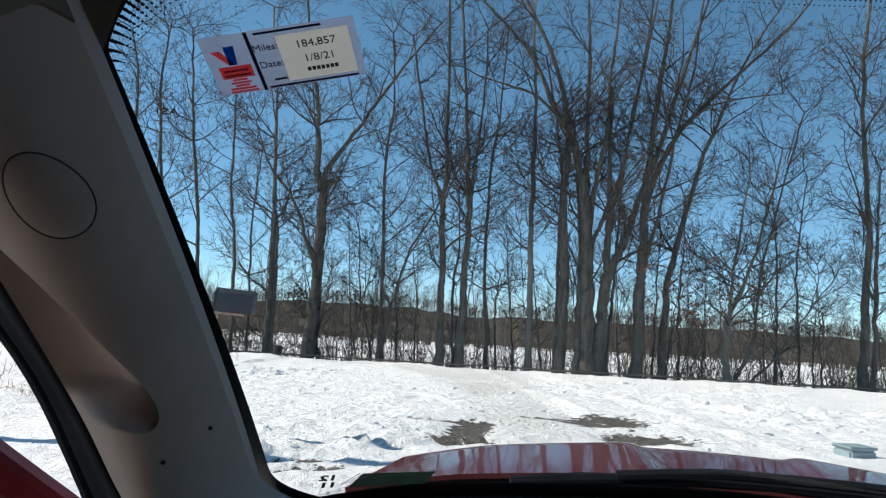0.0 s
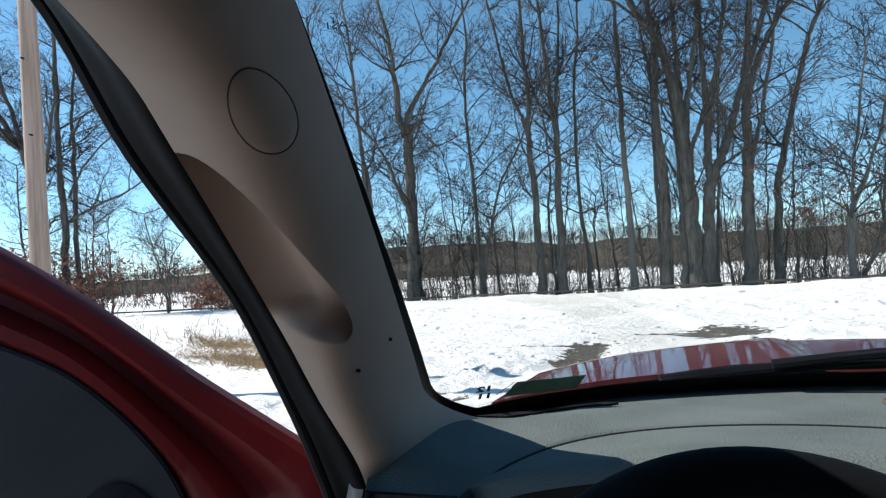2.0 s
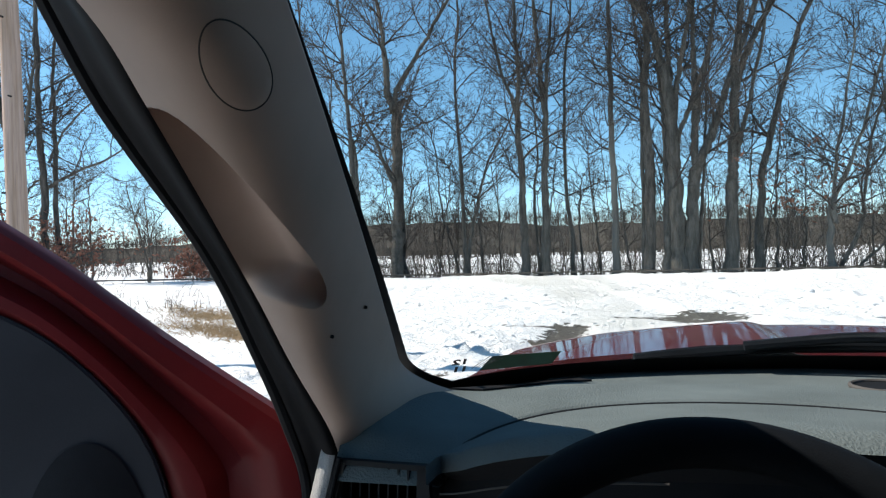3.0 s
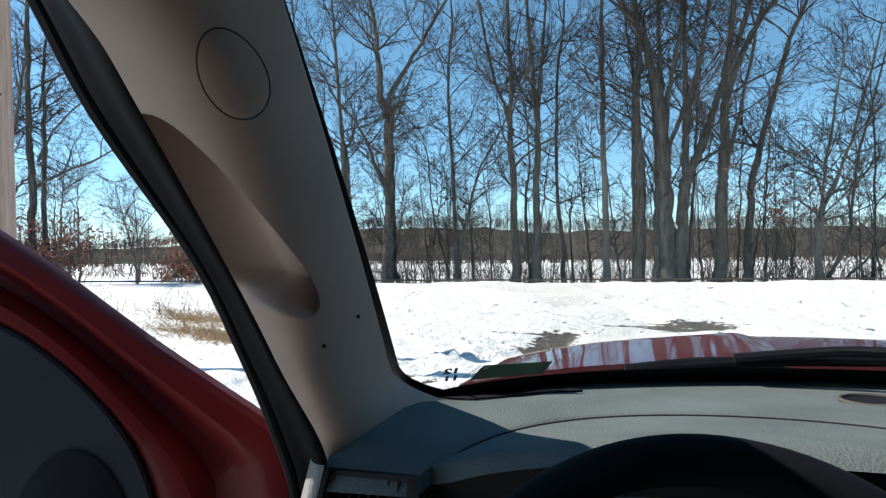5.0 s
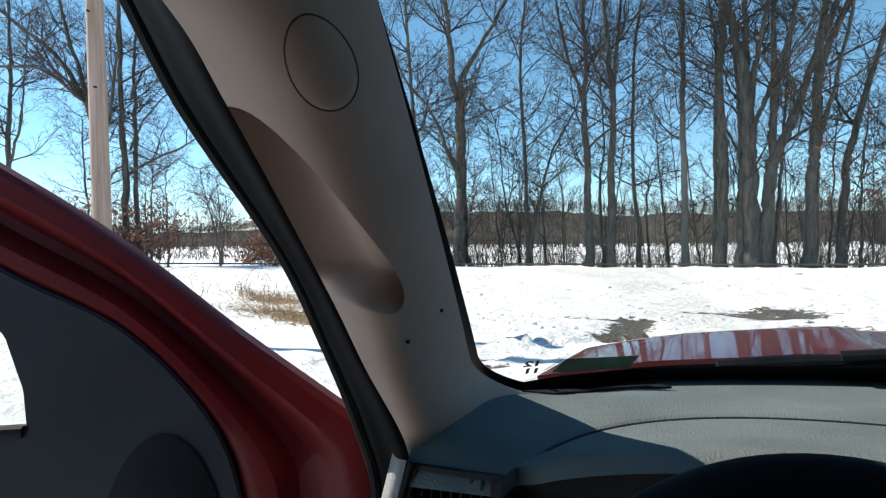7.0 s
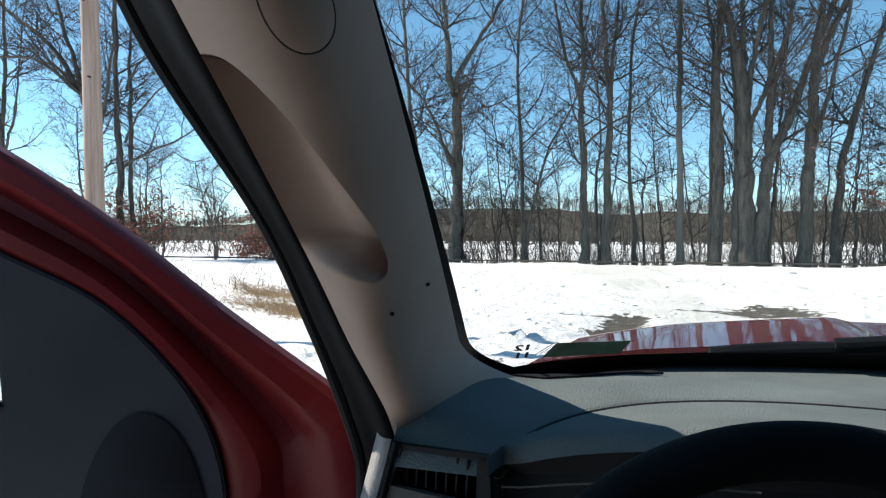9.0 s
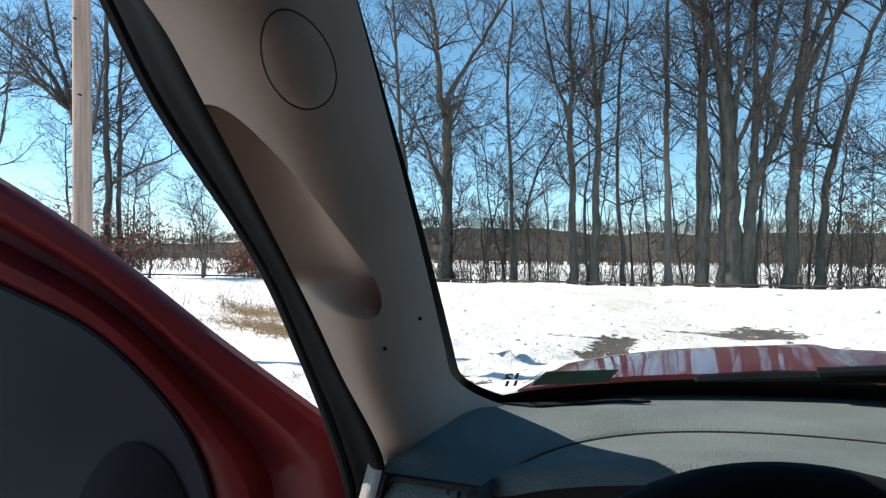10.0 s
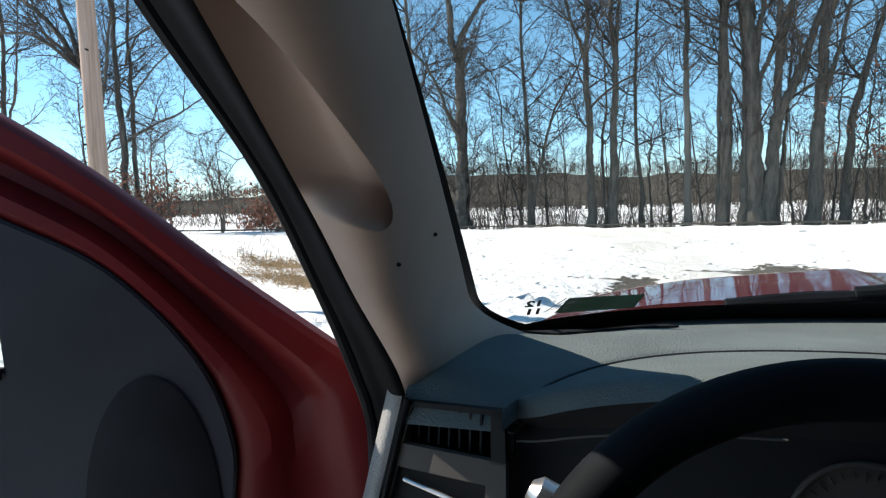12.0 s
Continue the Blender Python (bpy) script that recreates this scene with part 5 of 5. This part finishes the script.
def driver_door():
    door = new("driver_door")
    door.parent = car
    tagged(door, "open red driver's door with dark inner trim")
    bm = bmesh.new()
    prof = [(0.0, -0.055), (0.0, -0.010), (0.06, 0.000), (0.24, 0.004), (0.30, -0.002), (0.36, -0.020), (0.44, -0.034), (0.56, -0.032), (0.63, -0.010), (0.70, 0.004), (0.82, 0.006), (0.94, -0.002), (1.0, -0.014)]
    def frame_at(u, v):
        a, b = spline([(p[0], p[1], 0) for p in TOP], v), spline([(p[0], p[1], 0) for p in INNER], v)
        f = u * (len(prof) - 1)
        i = min(int(f), len(prof) - 2)
        k, d = (prof[i][j] + (prof[i + 1][j] - prof[i][j]) * (f - i) for j in (0, 1))
        fade = min(1, max(0, (v - 0.10) / 0.2))
        if d < -0.004 and 0.05 < k < 0.99:
            d = d * fade - 0.004 * (1 - fade)
        q = a.lerp(b, k)
        return door_at(q.x, q.y, d)
    grid(bm, frame_at, len(prof) - 1, 110, flip=True)
    part("door_frame", bm, RED_IN, door, "dark red painted door frame")
    # trim between the frame and the window
    bm = bmesh.new()
    inner = [spline([(a, b, 0) for a, b in INNER], 0.1 + 0.8 * k / 48) for k in range(49)]
    outline = [(p.x - 0.012 + 0.008 * min(1, max(0, (p.y - 1.0) / 0.1)), p.y + 0.010 * min(1, max(0, (p.y - 1.0) / 0.1))) for p in inner] + WINDOW[::-1][1:] + [(1.04, 1.15), (1.04, 0.40), (0.155, 0.40)]
    slab(bm, outline, door_at, -0.018, 0.010, 0.003)
    part("door_trim", bm, DOORTRIM, door, "dark blue-grey plastic inner door trim")
    # rounded hump of darker cloth in the trim
    bm = bmesh.new()
    def hump(u, v):
        a, r = u * math.tau, v
        s = 0.235 + 0.085 * r * math.cos(a)
        z = 0.93 + (0.20 if math.sin(a) > 0 else 0.30) * r * math.sin(a)
        return door_at(s, z, 0.014 + 0.016 * (1 - r ** 3))
    grid(bm, hump, 48, 10)
    bmesh.ops.remove_doubles(bm, verts=bm.verts[:], dist=0.0005)
    part("door_pad", bm, CLOTH, door, "rounded dark pad on the door")
    bm = bmesh.new()
    slab(bm, [(a * 1.0, b) for a, b in [(0.395, 1.14), (0.415, 1.28), (0.49, 1.38), (0.74, 1.485), (0.98, 1.505), (1.01, 1.14)]], door_at, -0.030, -0.026)
    pane = part("door_window", bm, SIDEGLASS, door, "clear door window pane", smooth=False)
    pane.visible_shadow = False
    bm = bmesh.new()
    tube(bm, [door_at(0.405, 1.146, 0.010), door_at(0.70, 1.146, 0.012), door_at(1.02, 1.146, 0.012)], 0.008, 8)
    part("window_seal", bm, RUBBER, door, "black window seal")
    # outer skin below the window, seen on edge
    bm = bmesh.new()
    slab(bm, [(0.0, 0.40), (-0.01, 0.85), (-0.03, 1.12), (0.10, 1.13), (1.08, 1.13), (1.10, 0.40)], door_at, -0.085, -0.056, 0.006)
    part("door_skin", bm, RED, door, "red painted door skin")


driver_door()


# ---- bonnet, cowl, wiper ----
def bonnet_z(a, y):
    """Height of the bonnet: a from -1 to 1 across, y forward."""
    side = max(0, (abs(a) - 0.69) / 0.31)
    front = max(0, (y - 1.80) / 0.70)
    ridge = abs(a) - 0.20 - 0.10 * (y - 1.5)
    swage = 0.014 / (1 + math.exp(-ridge / 0.012)) * math.exp(-max(0, ridge) / 0.25)
    return 1.0653 + 0.069 * (1 - a * a) - 0.0166 * side ** 1.31 - 0.444 * front ** 2.0 + swage


def bonnet():
    m = pose(0.227, 1.2, 0, 0, 0, -7.7) @ pose(0, -1.2, 0)
    bm = bmesh.new()
    grid(bm, lambda u, v: m @ Vector(((2 * u - 1) * (0.90 - 0.05 * v), 1.40 + 0.05 * (1 - (2 * u - 1) ** 2) + 1.15 * v, bonnet_z(2 * u - 1, 1.40 + 1.15 * v))), 160, 60)
    solid(bm, 0.012)
    part("bonnet", bm, RED, car, "glossy dark red bonnet reflecting the trees")
    bm = bmesh.new()
    grid(bm, lambda u, v: m @ Vector((-0.905 - 0.05 * u + 0.05 * v * (1 - u), 1.20 + 1.32 * v, 0.950 - 0.10 * max(0, (v - 0.35) / 0.65) ** 2 - 0.35 * u ** 2)), 8, 30)
    solid(bm, 0.01)
    part("fender", bm, RED, car, "glossy dark red front fender")
    bm = bmesh.new()
    def cowl(u, v):
        a = shield(u, -0.05) + Vector((0, 0.012, -0.012))
        b = m @ Vector(((2 * u - 1) * 0.90, 1.47, bonnet_z(2 * u - 1, 1.42) - 0.016))
        return a.lerp(b, v) + Vector((0, 0, -0.035 * math.sin(v * math.pi)))
    grid(bm, cowl, 60, 10)
    part("cowl", bm, DARK, car, "black plastic cowl below the glass")
    wiper = new("wiper")
    wiper.parent = car
    tagged(wiper, "black wiper resting at the foot of the glass")
    bm = bmesh.new()
    tube(bm, [shield(0.26 + 0.022 * k, min(0.080, 0.32 * (0.022 * k))) + Vector((0, 0.018, 0.002)) for k in range(6, 23)], 0.010, 8)
    part("wiper_blade", bm, LEATHER, wiper)
    bm = bmesh.new()
    tube(bm, [shield(0.26 + 0.046 * k, min(0.045, 0.20 * 0.046 * k)) + Vector((0, 0.022, 0.0)) for k in range(11)], [0.010 + 0.004 * math.sin(k * 0.9) ** 2 for k in range(11)], 8)
    part("wiper_arm", bm, LEATHER, wiper)
    bm = bmesh.new()
    tube(bm, [shield(0.68, -0.03) + Vector((0, 0.05, -0.03)), shield(0.68, -0.03) + Vector((0, 0.05, 0.020))], [0.022, 0.018], 14)
    part("wiper_pivot", bm, DARK, wiper)


bonnet()


def chassis():
    """The plain underside and wheels that carry the body."""
    bm = bmesh.new()
    box(bm, (-0.60, 1.07, 0.22), (0.86, 2.30, 0.68), 0.04)
    part("engine_bay", bm, DARK, car, "dark underside of the car")
    for x, y in ((-0.56, 1.85), (0.80, 1.85), (-0.56, -0.42), (0.80, -0.42)):
        z = height(x, y) + 0.30
        bm = bmesh.new()
        ring = [(0.30, -0.09), (0.30, 0.09), (0.27, 0.105), (0.20, 0.10), (0.20, -0.10), (0.27, -0.105)]
        n = 36
        vs = [[bm.verts.new((x + d, y + r * math.cos(k * math.tau / n), z + r * math.sin(k * math.tau / n))) for r, d in ring] for k in range(n)]
        for k in range(n):
            for i in range(6):
                bm.faces.new((vs[k][i], vs[(k + 1) % n][i], vs[(k + 1) % n][(i + 1) % 6], vs[k][(i + 1) % 6]))
        bmesh.ops.recalc_face_normals(bm, faces=bm.faces[:])
        wheel = part("wheel", bm, RUBBER, car, "black rubber tyre")
        bm = bmesh.new()
        tube(bm, [(x - 0.07, y, z), (x + 0.07, y, z)], 0.202, 28)
        part("rim", bm, CHROME, wheel, "grey metal wheel rim")


chassis()


# ---- stickers on the glass ----
def oil_sticker():
    t = thing("service_sticker", "clear film service reminder sticker on the windshield", "sticker")
    m = shield_pose(0.0815, 0.9645, -0.003)
    m = m @ pose(0, 0, 0, 0, 0, 17)
    flat = lambda a, b, d: m @ Vector((a, b, d))
    def plate(name, pts, mat, d0, label=""):
        bm = bmesh.new()
        slab(bm, pts, flat, d0, d0 + 0.0003)
        return part(name, bm, mat, t, label, smooth=False)
    W, H = 0.052, 0.0245
    plate("film", [(-W, -H), (W, -H), (W, H), (-W, H)], FILM, 0.0, "greyish translucent film")
    plate("printed_label", [(-0.002, -0.0195), (0.047, -0.0195), (0.047, 0.0185), (-0.002, 0.0185)], PAPER, 0.0006, "white printed label")
    plate("divider", [(-0.0215, -H), (-0.0190, -H), (-0.0190, H), (-0.0215, H)], NAVY, 0.0006)
    at = lambda x, y: m @ pose(x, y, 0.0011)
    letters("miles_word", "Miles:", 0.0075, at(-0.0105, 0.011), NAVY, t)
    letters("date_word", "Date:", 0.0075, at(-0.0100, -0.003), NAVY, t)
    letters("miles_figures", "184,857", 0.0082, at(0.0235, 0.0095), INK, t, stretch=1.05)
    letters("date_figures", "1/8/21", 0.0082, at(0.0235, -0.0025), INK, t, stretch=1.05)
    for x0, x1, y in ((-0.015, 0.030, 0.0222), (-0.017, 0.047, -0.0225), (-0.012, -0.003, -0.0165)):
        plate("printed_bar", [(x0, y - 0.0008), (x1, y - 0.0008), (x1, y + 0.0008), (x0, y + 0.0008)], NAVY, 0.0006)
    for k in range(7):
        x = 0.013 + k * 0.0032
        plate("printed_bar", [(x, -0.0130), (x + 0.0024, -0.0130), (x + 0.0024, -0.0100), (x, -0.0100)], INK, 0.0010)
    plate("emblem", [(-0.047, 0.013), (-0.041, 0.013), (-0.034, 0.001), (-0.038, 0.001)], PINK, 0.0006)
    plate("emblem", [(-0.0375, 0.016), (-0.0305, 0.016), (-0.0325, 0.001), (-0.038, 0.001)], BLUE, 0.0008)
    plate("name_block", [(-0.046, 0.0), (-0.024, 0.0), (-0.024, -0.010), (-0.046, -0.010)], PINK, 0.0010)
    for y, w in ((-0.0035, 0.017), (-0.0075, 0.018)):
        plate("printed_bar", [(-0.035 - w / 2, y - 0.0009), (-0.035 + w / 2, y - 0.0009), (-0.035 + w / 2, y + 0.0009), (-0.035 - w / 2, y + 0.0009)], FILM, 0.0014)
    for k, w in enumerate((0.010, 0.014, 0.010, 0.018, 0.020)):
        y = -0.0118 - k * 0.0026
        plate("printed_bar", [(-0.035 - w / 2, y - 0.0008), (-0.035 + w / 2, y - 0.0008), (-0.035 + w / 2, y + 0.0008), (-0.035 - w / 2, y + 0.0008)], PINK, 0.0008)


oil_sticker()


def inspection_sticker():
    t = thing("inspection_sticker", "dark green inspection sticker low on the windshield", "sticker")
    m = shield_pose(0.121, 0.042, -0.003)
    flat = lambda a, b, d: m @ Vector((a, b, d))
    bm = bmesh.new()
    slab(bm, [(-0.074, -0.032), (0.072, -0.026), (0.074, 0.028), (-0.062, 0.028)], flat, 0.0, 0.0004)
    part("film", bm, GREEN, t, "dark green film", smooth=False)
    letters("month_figures", "12", 0.031, m @ pose(-0.119, 0.012, 0.0006, 0, 0, 4), INK, t, mirror=True, bold=0.0012)
    letters("year_figures", "11", 0.031, m @ pose(-0.114, -0.020, 0.0006, 0, 0, 4), INK, t, mirror=True, bold=0.0012)
    for k in range(5):
        bm = bmesh.new()
        x = -0.092 + k * 0.008
        slab(bm, [(x, -0.020 + k * 0.004), (x + 0.002, -0.020 + k * 0.004), (x + 0.026, 0.030), (x + 0.024, 0.030)], flat, 0.0005, 0.0008)
        part("hatch_bar", bm, FILM if k % 2 else INK, t, smooth=False)


inspection_sticker()
